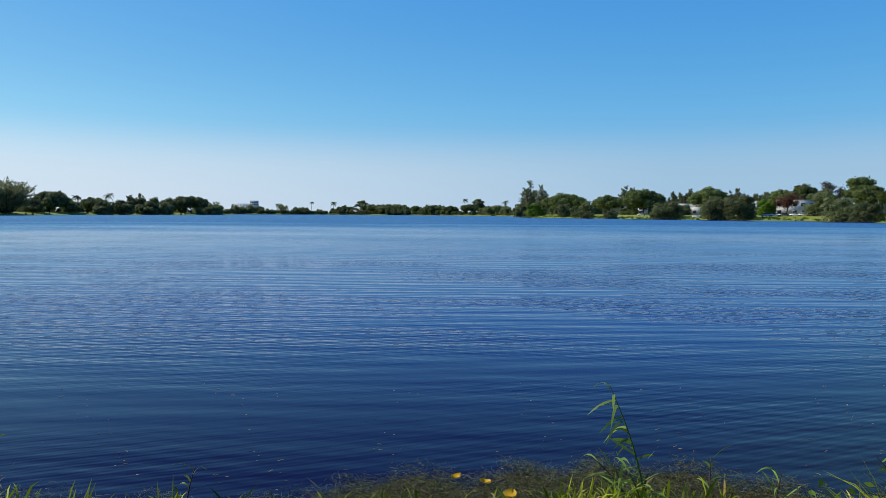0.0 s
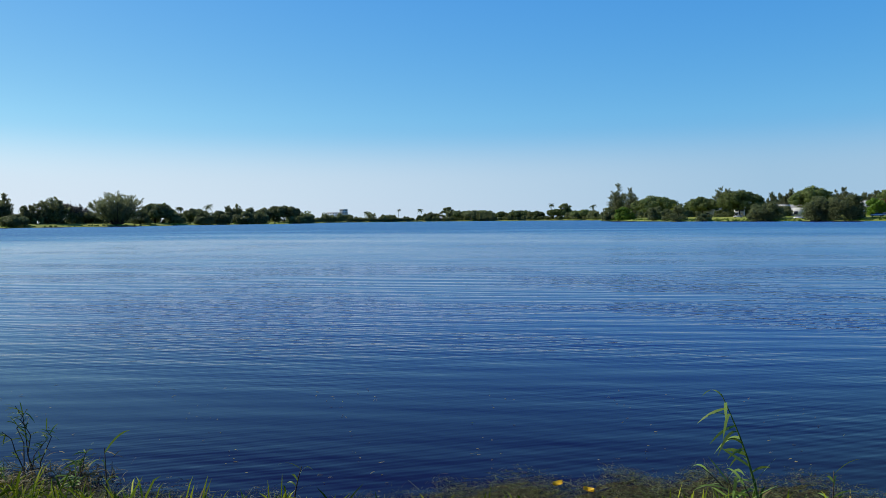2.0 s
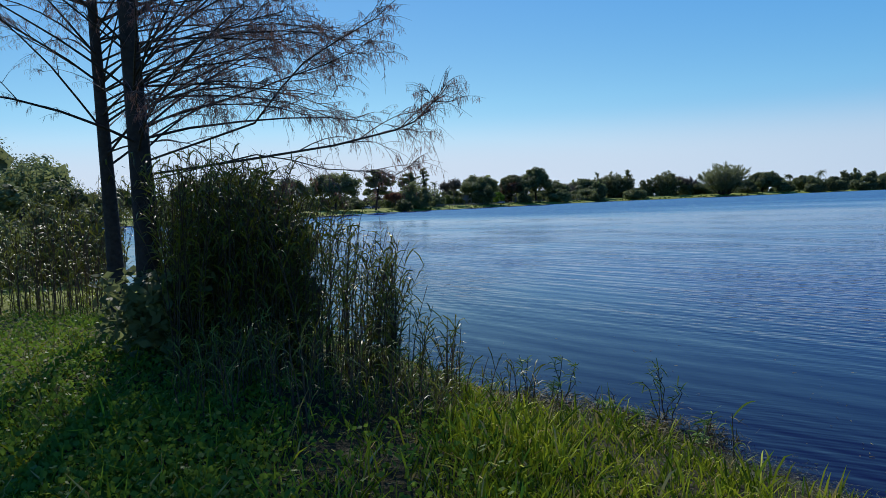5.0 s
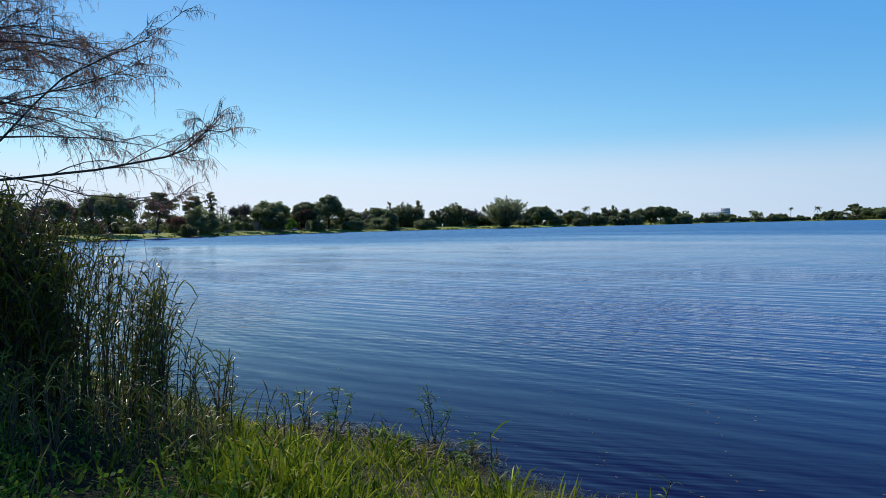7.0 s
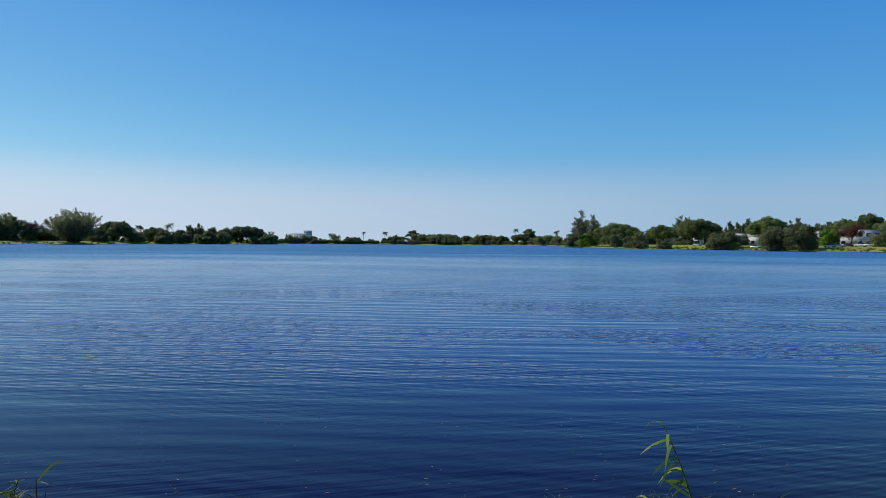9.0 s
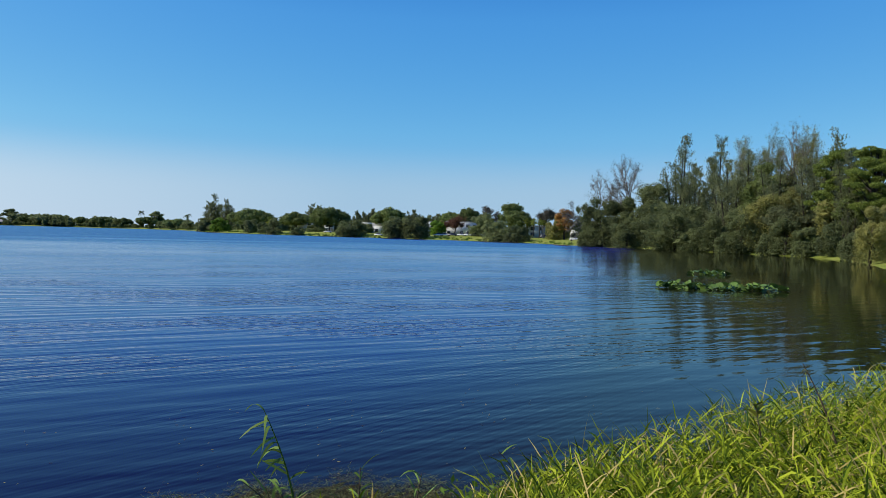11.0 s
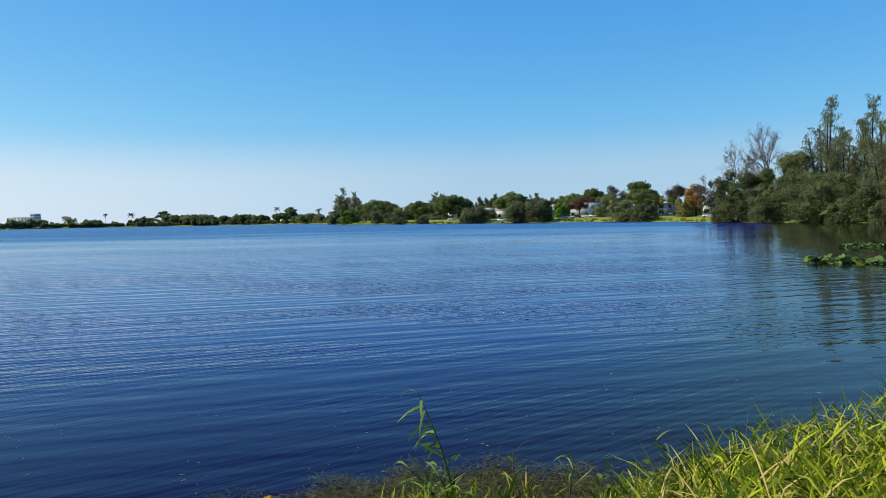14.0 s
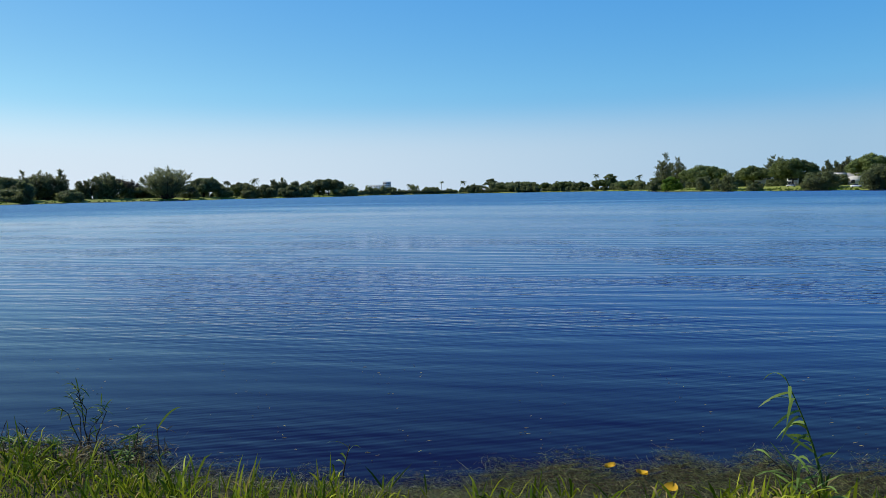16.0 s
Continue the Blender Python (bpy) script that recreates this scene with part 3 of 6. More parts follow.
def tree(style, az, r, top, width, seed, mat=None, name="tree", label="", category="tree", group="", leaf=None):
    rng = np.random.default_rng(seed)
    x, y = polar(az, r)
    z = floor_at(x, y)
    H, W = top - z, width
    root = thing(name, (x, y, z), label, category, group)
    leaf = leaf or max(0.10, r * 0.0012)
    trunk, crown, limb = Geo(), Geo(), Geo()
    r0 = max(0.10, 0.022 * H)
    bend = rng.normal(size=2) * 0.03 * H
    bark = "bark"
    dens = min(2.2, max(0.8, 300 / r))
    if style in ("dome", "shrub"):
        dome = style == "dome"
        base = H * rng.uniform(0.26, 0.38) if dome else 0.0
        ctr = np.array([bend[0], bend[1], base + (H - base) * (0.20 if dome else 0.42)])
        half = np.array([W / 2, W / 2 * rng.uniform(0.8, 1.0), H - ctr[2]])
        nl = int((40 if dome else 26) * max(0.7, min(1.5, W / 12)))
        u = rng.normal(size=(nl, 3))
        u /= np.linalg.norm(u, axis=1)[:, None]
        u[:, 2] = np.where(u[:, 2] < -0.15, -u[:, 2], u[:, 2]) if dome else u[:, 2]
        rad = (0.24 if dome else 0.30) * (half[0] * half[0] * half[2]) ** (1 / 3) * rng.uniform(0.6, 1.25, nl)
        c = ctr + u * half * rng.uniform(0.60 if dome else 0.52, 0.84, nl)[:, None]
        c[:, 2] = np.maximum(c[:, 2], base + rad * 0.5)
        per = int(max(14, min(420 if r < 220 else 230, 1.3 * 12.6 * rad.mean() ** 2 / (0.75 * leaf * leaf))))
        crown.lobes(c, rad, per, leaf, rng)
        core = np.repeat(c, 9, 0) + rng.normal(size=(9 * nl, 3)) * np.repeat(rad, 9)[:, None] * 0.33
        core[:, 2] = np.maximum(core[:, 2], 0.3)
        crown.leaves(core, np.repeat(rad, 9) * 0.9, np.repeat(rad, 9) * 0.7, rng)
        if dome:
            g_in = ctr + rng.normal(size=(per * 4, 3)) * half * 0.28
            g_in[:, 2] = np.maximum(g_in[:, 2], base)
            crown.leaves(g_in, leaf * 1.8, leaf * 1.3, rng)
        else:
            th = rng.uniform(0, 2 * np.pi, per * 5)
            q = rng.uniform(0.5, 1, per * 5)
            skirt = np.column_stack([ctr[0] + np.cos(th) * q * W * 0.46, ctr[1] + np.sin(th) * q * W * 0.42, rng.uniform(0, 0.45, per * 5) * H])
            crown.leaves(skirt, leaf * 1.6, leaf, rng)
        trunk.tube([(0, 0, -0.2), (bend[0] * .4, bend[1] * .4, H * 0.2), (bend[0], bend[1], H * 0.5)], [r0 * 1.3, r0, r0 * 0.6], 7)
        limbs_to(limb, rng, H, H * 0.3, c[:8], r0)
        mat = mat or "leaf"
    elif style == "feather":
        ns = max(6, int(W / 1.3))
        for s in range(ns):
            th = s * 2.4 + seed
            q = math.sqrt((s + 0.3) / ns)
            h = H * (1 if s == 0 else rng.uniform(0.72, 1.0) * (1 - 0.22 * q * q))
            base = np.array([math.cos(th) * q * W * 0.14, math.sin(th) * q * W * 0.14, H * 0.05])
            tip = np.array([math.cos(th) * q * W * 0.46, math.sin(th) * q * W * 0.42, h])
            trunk.tube([np.array([base[0] * 0.3, base[1] * 0.3, -0.2]), base, (base + tip) / 2 + [0, 0, 0.03 * H], tip], [r0, r0 * 0.7, r0 * 0.3, 0.03], 5)
            nb = 34
            t = rng.uniform(0.05, 0.96, nb)
            a = base + (tip - base) * t[:, None]
            ph = rng.uniform(0, 2 * np.pi, nb)
            ln = ((0.12 if r < 220 else 0.19) * W + (0.11 if r < 220 else 0.13) * H) * rng.uniform(0.45, 1.2, nb) * (1.1 - t * 0.62)
            d = np.column_stack([np.cos(ph), np.sin(ph), rng.uniform(0.35, 1.2, nb) + 1.3 * t ** 3])
            d /= np.linalg.norm(d, axis=1)[:, None]
            per = 44 if r < 220 else 26
            f = rng.uniform(0.1, 1, (nb, per))
            wide = ((0.19 if r < 220 else 0.14) * (1.2 - f) * ln[:, None] + 0.12)[..., None]
            p = a[:, None] + d[:, None] * (ln[:, None] * f)[..., None] + rng.normal(size=(nb, per, 3)) * wide
            ax = np.repeat(d + [0, 0, 0.3], per, 0)
            p = p.reshape(-1, 3)
            p[:, 2] = np.maximum(p[:, 2], 0.1)
            crown.leaves(p, leaf * 2.4, leaf * (0.75 if r < 220 else 0.4), rng, ax, 0.3)
        mat = mat or "needle"
    elif style in ("pine", "sparse"):
        trunk.tube([(0, 0, -0.2), (bend[0], bend[1], H * 0.45), (bend[0] * 2, bend[1] * 2, H * 0.93)], [r0 * 1.1, r0 * 0.8, r0 * 0.2], 7)
        nc = int((56 if style == "pine" else 16) * min(dens, 1.8))
        t = rng.uniform(0.38, 1, nc)
        th = rng.uniform(0, 2 * np.pi, nc)
        rad = W / 2 * rng.uniform(0.25, 0.9, nc) * np.where(t > 0.85, 0.6, 1)
        c = np.column_stack([bend[0] * 2 * t + rad * np.cos(th), bend[1] * 2 * t + rad * np.sin(th), H * (0.05 + 0.92 * t)])
        for k in range(nc):
            s = np.array([bend[0] * 2 * t[k], bend[1] * 2 * t[k], H * max(0.2, t[k] * 0.92 - 0.12)])
            limb.tube([s, (s + c[k]) / 2 + [0, 0, -0.02 * H], c[k]], [r0 * 0.35, r0 * 0.22, 0.03], 5)
        cl = W * (0.115 if style == "pine" else 0.2) * rng.uniform(0.7, 1.3, nc)
        p = clump_points(rng, c, cl, min(620 if r < 100 else 480, int((1.4 if style == "pine" else 0.8) * 3.14 * (0.15 * W) ** 2 / (0.5 * leaf * leaf))), 0.55 if style == "pine" else 0.9)
        crown.leaves(p, leaf * 2.2, leaf * 0.8, rng, np.array([0, 0, 0.6]), 0.8)
        mat = mat or "pine"
    elif style in ("bare", "airy"):
        bark = "pale_bark"
        lift, fork = (0.1, 0.55) if style == "bare" else (0.45, 0.5)

        def grow(p, d, ln, rad, depth):
            q = p + d * ln
            m = (p + q) / 2 + rng.normal(size=3) * 0.06 * ln
            trunk.tube([p, m, q], [rad, rad * 0.85, rad * 0.65], 5 if depth > 2 else 3)
            if depth == 0:
                ends.append(q)
                return
            for _ in range(3 if depth > 1 else 4):
                nd = d + rng.normal(size=3) * fork + [0, 0, lift]
                nd /= np.linalg.norm(nd)
                grow(q if rng.random() < 0.7 else m, nd, ln * rng.uniform(0.62, 0.85), max(rad * 0.6, r * 0.0003), depth - 1)

        ends = []
        grow(np.array([0, 0, -0.2]), np.array([bend[0] / H, bend[1] / H, 1.0]), H * 0.30, r0 * (1.1 if style == "bare" else 1.0), 5)
        e = np.array(ends)
        lo, hi = e.min(0), e.max(0)
        sc = np.array([W / max(hi[0] - lo[0], 0.1), W / max(hi[1] - lo[1], 0.1), H / hi[2]])
        trunk.v = [v * sc for v in trunk.v]
        e = e * sc
        few = 6 if style == "bare" else 20
        blur = 0.35 if style == "bare" else 0.035 * W + 0.2
        crown.leaves(np.repeat(e, few, 0) + rng.normal(size=(few * len(e), 3)) * blur * np.array([1, 1, 1.2]), leaf * 1.4, leaf * 0.6, rng, np.array([0, 0, 0.5]), 1.0)
        mat = mat or "grey"
    elif style == "frond":
        trunk.tube([(0, 0, -0.2), (bend[0], bend[1], H * 0.4), (bend[0] * 1.5, bend[1] * 1.5, H * 0.86)], [max(0.16, r * 0.0003), max(0.13, r * 0.00025), max(0.11, r * 0.00022)], 7)
        top_p = np.array([bend[0] * 1.5, bend[1] * 1.5, H * 0.86])
        nf = 17
        for k in range(nf):
            th = k * 2.4 + rng.normal() * 0.2
            up = rng.uniform(-0.5, 1.1)
            ln = W / 2 * rng.uniform(0.85, 1.15)
            s = np.linspace(0, 1, 14)
            rr_ = ln * s * (1 - 0.15 * s)
            zz = ln * (up * s - 0.75 * s * s)
            pts = top_p + np.column_stack([rr_ * math.cos(th), rr_ * math.sin(th), zz])
            side = np.array([-math.sin(th), math.cos(th), 0])
            for sg in (1, -1):
                tips = pts + sg * side * (0.22 * ln * np.sin(np.pi * np.clip(s * 0.9 + 0.1, 0, 1)))[:, None] + np.array([0, 0, -0.12 * ln])
                crown.blades(pts, tips, 0.0, max(leaf * 0.8, ln * 0.07), rng, 1)
            crown.tube(pts, np.linspace(max(0.03, leaf * .2), 0.01, 14), 3)
        mat = mat or "palm"
    elif style == "fan":
        hd = H - W / 2
        trunk.tube([(0, 0, -0.2), (bend[0] * .5, bend[1] * .5, hd * 0.5), (bend[0] * .7, bend[1] * .7, hd)], [0.2, 0.17, 0.17], 8)
        cp = np.array([bend[0] * .7, bend[1] * .7, hd])
        nf = 86 if r < 80 else 40
        for k in range(nf):
            th = k * 2.4
            rise = 1.3 - 2.3 * (k + 0.5) / nf + rng.normal() * 0.3
            d = np.array([math.cos(th) * math.cos(rise), math.sin(th) * math.cos(rise), math.sin(rise)])
            reach = W * rng.uniform(0.14, 0.33)
            pet = cp + d * reach + np.array([0, 0, -0.06 * W * (1 - rise / 1.25)])
            crown.tube([cp, (cp + pet) / 2 + [0, 0, 0.03 * W], pet], [0.03, 0.022, 0.016], 3)
            side = np.array([-math.sin(th), math.cos(th), 0])
            m = 17
            a = np.linspace(-1.5, 1.5, m)
            v = np.cos(a)[:, None] * d + np.sin(a)[:, None] * side
            ln = W * 0.21 * rng.uniform(0.8, 1.2) * (0.7 + 0.3 * np.cos(a))
            tips = pet + v * ln[:, None] + np.array([0, 0, -0.38]) * ln[:, None] * rng.uniform(0.7, 1.3, m)[:, None]
            crown.blades(np.repeat(pet[None], m, 0), tips, 0.5 * ln, max(W * 0.026, leaf * 0.45), rng, 3)
        mat = mat or "fan"
    elif style == "cone":
        trunk.tube([(0, 0, -0.2), (0, 0, H * 0.5), (0, 0, H)], [r0, r0 * 0.6, 0.03], 6)
        nb = int(90 * min(dens, 2))
        t = rng.uniform(0.12 if mat == "orange" else 0.3, 1, nb)
        th = rng.uniform(0, 2 * np.pi, nb)
        ln = W / 2 * (1.08 - t) ** 0.8 * rng.uniform(0.7, 1.15, nb)
        d = np.column_stack([np.cos(th), np.sin(th), np.full(nb, 0.25)])
        a = np.column_stack([np.zeros(nb), np.zeros(nb), H * t])
        for k in range(0, nb, 2):
            limb.tube([a[k], a[k] + d[k] * ln[k]], [0.05, 0.015], 3)
        per = 46 if mat == "dark" else 90
        f = rng.uniform(0.15, 1, (nb, per))
        p = a[:, None] + d[:, None] * (ln[:, None] * f)[..., None] + rng.normal(size=(nb, per, 3)) * (0.14 * ln + 0.10)[:, None, None]
        p = p.reshape(-1, 3)
        p[:, 2] = np.minimum(p[:, 2], H)
        crown.leaves(p, leaf * 1.6, leaf * 0.6, rng)
        mat = mat or "dark"
    if style not in ("frond", "fan", "bare", "airy"):
        v = np.concatenate(crown.v)
        lo, hi = np.percentile(v[:, 0], (1.5, 98.5))
        scale = np.array([W / (hi - lo), W / (hi - lo), H / np.percentile(v[:, 2], 99.8)])
        crown.v = [a * scale for a in crown.v]
        limb.v = [a * scale for a in limb.v]
        trunk.v = [a * np.where(a[:, 2:3] < 0, np.array([scale[0], scale[1], 1.0]), scale) for a in trunk.v]
    part("trunk", trunk, bark, root, smooth=True)
    if limb.v:
        tagged(part("branchwork", limb, bark, root, smooth=True), kind="stuff")
    part("crown", crown, mat, root)
    return root


GL, GF, GR, GB = "trees on the west shore", "trees at the lake's far end", "trees on the townhouse shore", "trees in the bay"


def rank(az):
    return GL if az < -21.5 else GF if az < 1.2 else GR if az < 31 else GB


# azimuth, distance, height of the top over the lake, width
DOMES = [(-55.3, 397, 17.7, 19.0), (-52.9, 428, 18.4, 18.2), (-50.9, 451, 23.2, 16.6), (-49.3, 477, 15.0, 14.4), (-47.1, 509, 16.3, 23.3), (-34.0, 602, 16.2, 23.2), (-31.1, 634, 12.6, 16.3), (-34.1, 601, 17.3, 22.8),
         (-31.2, 633, 13.7, 18.7), (-24.5, 700, 17.0, 29.8), (-12.5, 920, 10.5, 21.8), (-10.5, 900, 13.4, 18.6), (-9.1, 886, 13.3, 32.5), (-7.9, 874, 9.8, 16.8), (-57.7, 402, 11.6, 10.3), (-53.9, 449, 12.8, 18.3),
         (-41.8, 568, 11.2, 26.4), (-38.7, 575, 11.2, 22.7), (-70.6, 256, 13.6, 12.1), (-67.1, 288, 16.8, 18.8)]
DOMES_EAST = [(-10.0, 895, 12.6, 27.9), (-8.4, 879, 12.7, 12.0), (-7.0, 858, 11.3, 14.2), (-5.5, 841, 11.9, 23.0), (-4.0, 823, 11.3, 14.3), (-2.3, 803, 13.0, 26.4), (-0.4, 724, 10.6, 21.4), (5.0, 461, 15.4, 23.4),
              (8.5, 428, 13.3, 17.1), (11.1, 400, 15.7, 19.4), (15.9, 386, 16.2, 17.9), (20.9, 378, 14.5, 11.5), (22.4, 371, 16.6, 13.7), (25.7, 339, 18.0, 10.8), (26.5, 311, 13.5, 10.4), (31.4, 274, 10.5, 4.0),
              (45.2, 168, 19.5, 9.9)]
SHRUBS = [(-60.5, 329, 13.3, 12.7), (-61.6, 310, 5.3, 8.4), (-55.2, 383, 12.1, 10.7), (-51.8, 413, 10.2, 7.5), (-45.9, 478, 13.6, 9.3), (-49.1, 447, 9.4, 14.2), (-58.8, 352, 7.2, 6.6), (-47.0, 487, 8.9, 21.6),
          (-43.1, 510, 8.3, 15.7), (-62.3, 332, 9.9, 9.7), (-30.5, 607, 10.7, 12.7), (-29.3, 618, 11.5, 15.6), (-26.4, 651, 10.9, 13.5), (-23.0, 690, 9.7, 21.0), (-30.7, 600, 6.7, 10.1), (-35.0, 572, 11.3, 13.7),
          (-32.5, 599, 9.5, 11.3), (-27.6, 643, 11.1, 17.5), (1.5, 502, 9.7, 9.4), (5.0, 421, 8.4, 7.5), (5.9, 401, 6.7, 6.1), (6.8, 382, 8.8, 7.6), (8.6, 368, 4.3, 6.8), (12.8, 347, 8.2, 14.3),
          (16.5, 325, 10.0, 12.0), (18.1, 318, 10.3, 11.7), (24.9, 285, 8.5, 12.7), (26.3, 272, 6.4, 9.9), (23.7, 320, 12.7, 12.8), (13.6, 380, 7.4, 12.0), (10.0, 400, 6.0, 9.3)]
SHRUBS_BAY = [(36.4, 196, 17.5, 11.0), (34.7, 198, 13.5, 9.5), (33.2, 200, 13.7, 11.8), (38.6, 177, 11.8, 14.5), (35.0, 189, 8.0, 8.1), (36.5, 193, 9.0, 7.1), (41.5, 166, 8.0, 6.3), (43.4, 158, 9.1, 8.1), (46.3, 147, 7.2, 6.0), (42.8, 158, 4.8, 7.1),
              (45.3, 149, 4.4, 5.2), (47.5, 141, 5.3, 4.1), (39.9, 170, 5.2, 6.2), (32.4, 203, 6.8, 7.0), (61.1, 72, 3.4, 3.6), (63.2, 70, 2.8, 2.5), (59.6, 66, 2.1, 2.1), (62.1, 62, 2.1, 2.3),
              (64.2, 62, 2.0, 2.2), (50.9, 118, 4.1, 4.3)]
FEATHER = [(-45.9, 519, 20.6, 9.3), (-44.9, 536, 20.4, 17.0), (-43.7, 537, 22.1, 9.0), (-40.7, 554, 20.1, 17.3), (-42.2, 550, 14.8, 11.0), (-36.6, 551, 23.5, 27.1), (-28.6, 658, 16.5, 8.8), (-28.0, 664, 18.2, 7.2),
           (-27.0, 680, 15.2, 12.2), (-26.0, 692, 15.1, 12.5), (2.2, 506, 25.5, 11.0), (3.2, 486, 21.9, 8.6), (10.0, 440, 18.9, 10.3), (13.3, 452, 15.9, 5.0), (13.8, 451, 15.2, 5.0), (14.5, 444, 17.3, 6.4),
           (15.3, 442, 16.0, 5.6), (19.2, 431, 14.1, 6.2), (20.0, 429, 14.9, 6.2), (18.0, 396, 15.8, 6.4), (17.4, 399, 14.8, 5.1)]
FEATHER_BAY = [(38.9, 196, 30.2, 8.2), (41.6, 187, 28.2, 7.6), (43.8, 174, 23.8, 7.3), (42.6, 173, 20.9, 10.0), (40.1, 186, 21.3, 8.2), (45.7, 163, 19.5, 9.0), (49.1, 155, 24.6, 6.9), (47.9, 154, 20.0, 8.0),
               (50.4, 140, 18.9, 5.2)]
FAR_PINES = [(-61.3, 344, 18.5, 8.6), (-59.8, 357, 21.1, 5.6), (-1.9, 801, 19.1, 12.1), (-11.5, 915, 18.6, 14.5), (-63.9, 302, 17.9, 11.1)]
PINES = [(49.1, 145, 19.7, 7.6), (52.0, 135, 18.4, 8.0), (60.9, 90, 15.2, 9.0), (57.9, 92, 11.2, 7.6), (56.2, 92, 5.9, 5.6)]
SPARSE = [(46.5, 167, 27.7, 12.0), (43.3, 184, 27.3, 6.7), (45.0, 179, 29.0, 7.3), (47.8, 164, 26.8, 6.4)]
BRIGHTS = [(2.7, 480, 9.4, 11.2), (19.9, 347, 9.4, 7.8), (-53.9, 409, 8.6, 6.7)]
GREYS = [(-57.6, 377, 15.1, 9.6), (-39.6, 565, 15.5, 17.7), (28.3, 310, 14.2, 7.8), (-48.1, 502, 12.2, 14.7)]
OLIVES = [(45.1, 159, 12.2, 9.7), (47.2, 154, 13.4, 5.9), (51.7, 101, 7.1, 4.1), (52.5, 112, 7.7, 4.8), (53.4, 108, 3.9, 3.1)]
REDS = [(-52.6, 422, 13.2, 11.1), (21.3, 346, 11.0, 9.5), (20.1, 357, 8.2, 4.6), (-62.3, 322, 8.1, 7.5)]
BARES = [(-39.1, 573, 16.2, 13.5), (24.1, 341, 16.5, 12.5), (-7.9, 879, 11.0, 9.9), (32.7, 210, 22.6, 16.1), (35.5, 202, 26.5, 13.0)]
PALMS = [(-59.1, 370, 15.6, 4.6), (-58.4, 381, 13.6, 3.4), (-41.6, 554, 17.5, 6.9), (-42.6, 548, 15.7, 5.9), (-32.4, 625, 16.1, 7.5), (-32.3, 626, 15.6, 7.1), (-30.2, 635, 18.0, 10.8), (-18.0, 928, 14.4, 8.5),
         (-15.4, 934, 17.7, 6.5), (-13.6, 928, 17.1, 10.2), (-3.0, 816, 20.7, 7.7), (0.3, 689, 15.7, 7.8), (55.1, 120, 12.5, 3.3)]
FANS = [(27.1, 304, 10.9, 3.4), (27.6, 298, 10.6, 3.3), (28.1, 294, 10.3, 3.2), (28.5, 288, 9.7, 2.7), (24.2, 328, 11.0, 3.7), (6.5, 392, 9.8, 4.8), (63.0, 68, 9.2, 5.4), (65.0, 72, 7.0, 2.7),
        (53.8, 106, 9.2, 2.7), (54.7, 108, 9.5, 2.6)]
seed = 100
for k, (rows_, style, mat_, name_, label_, cat_) in enumerate((
        (DOMES, "dome", "dark", "shade_tree", "broad dark green shade tree on the grassy shore", "tree"),
        (DOMES_EAST, "dome", "leaf", "shade_tree", "broad domed green shade tree behind the grassy shore", "tree"),
        (SHRUBS, "shrub", "dark", "shrub", "dense dark green shrub overhanging the lake's edge", "shrub"),
        (SHRUBS_BAY, "shrub", "dark", "shrub", "dense green shrub leafy down to the water", "shrub"),
        (BRIGHTS, "shrub", "bright", "shrub", "bright green leafy shrub on the shore lawn", "shrub"),
        (FEATHER, "feather", "needle", "casuarina_tree", "feathery grey-green casuarina tree above the shore", "tree"),
        (FEATHER_BAY, "feather", "needle", "casuarina_tree", "tall feathery casuarina tree in the bay's grove", "tree"),
        (FAR_PINES, "pine", "dark", "pine_tree", "dark pine tree with a rounded crown above the belt", "pine tree"),
        (PINES, "pine", "pine", "pine_tree", "green pine tree with clouded needle clumps", "pine tree"),
        (SPARSE, "airy", "olive", "thin_tree", "tall thin-leaved pale green tree above the grove", "tree"),
        (GREYS, "airy", "grey", "grey_tree", "thin grey-green tree on the shore", "tree"),
        (OLIVES, "shrub", "olive", "olive_tree", "olive green leafy tree at the bay's edge", "tree"),
        (REDS, "airy", "red", "russet_tree", "small russet-brown tree on the shore lawn", "tree"),
        (BARES, "bare", "grey", "bare_tree", "nearly leafless pale grey branching tree", "tree"),
        (PALMS, "frond", "palm", "palm_tree", "tall palm tree with arching fronds", "palm tree"),
        (FANS, "fan", "fan", "cabbage_palm", "cabbage palm with a round head of fan leaves", "palm tree"))):
    for row in rows_:
        seed += 1
        tree(style, *row, seed, mat_, name_, label_, cat_, rank(row[0]))
tree("shrub", 29.5, 272, 10.6, 8.5, 900, "olive", "autumn_tree", "bushy olive-brown tree behind the cabbage palms", "tree", GR)
tree("dome", 30.1, 269, 13.1, 6.0, 901, "orange", "autumn_tree", "tree with golden orange autumn leaves behind palms", "tree", GR)
tree("cone", 57.1, 165, 27.2, 4.0, 902, "dark", "norfolk_pine", "slim dark conical pine rising behind the grove", "pine tree", GB)
tree("dome", 66.1, 92, 12.8, 7.5, 904, "leaf", "shade_tree", "broad green shade tree on the bay's lawn", "tree", GB)
tree("cone", 60.7, 78, 12.1, 5.4, 903, "orange", "bald_cypress", "rust-orange bald cypress beside the big pine", "tree", GB)


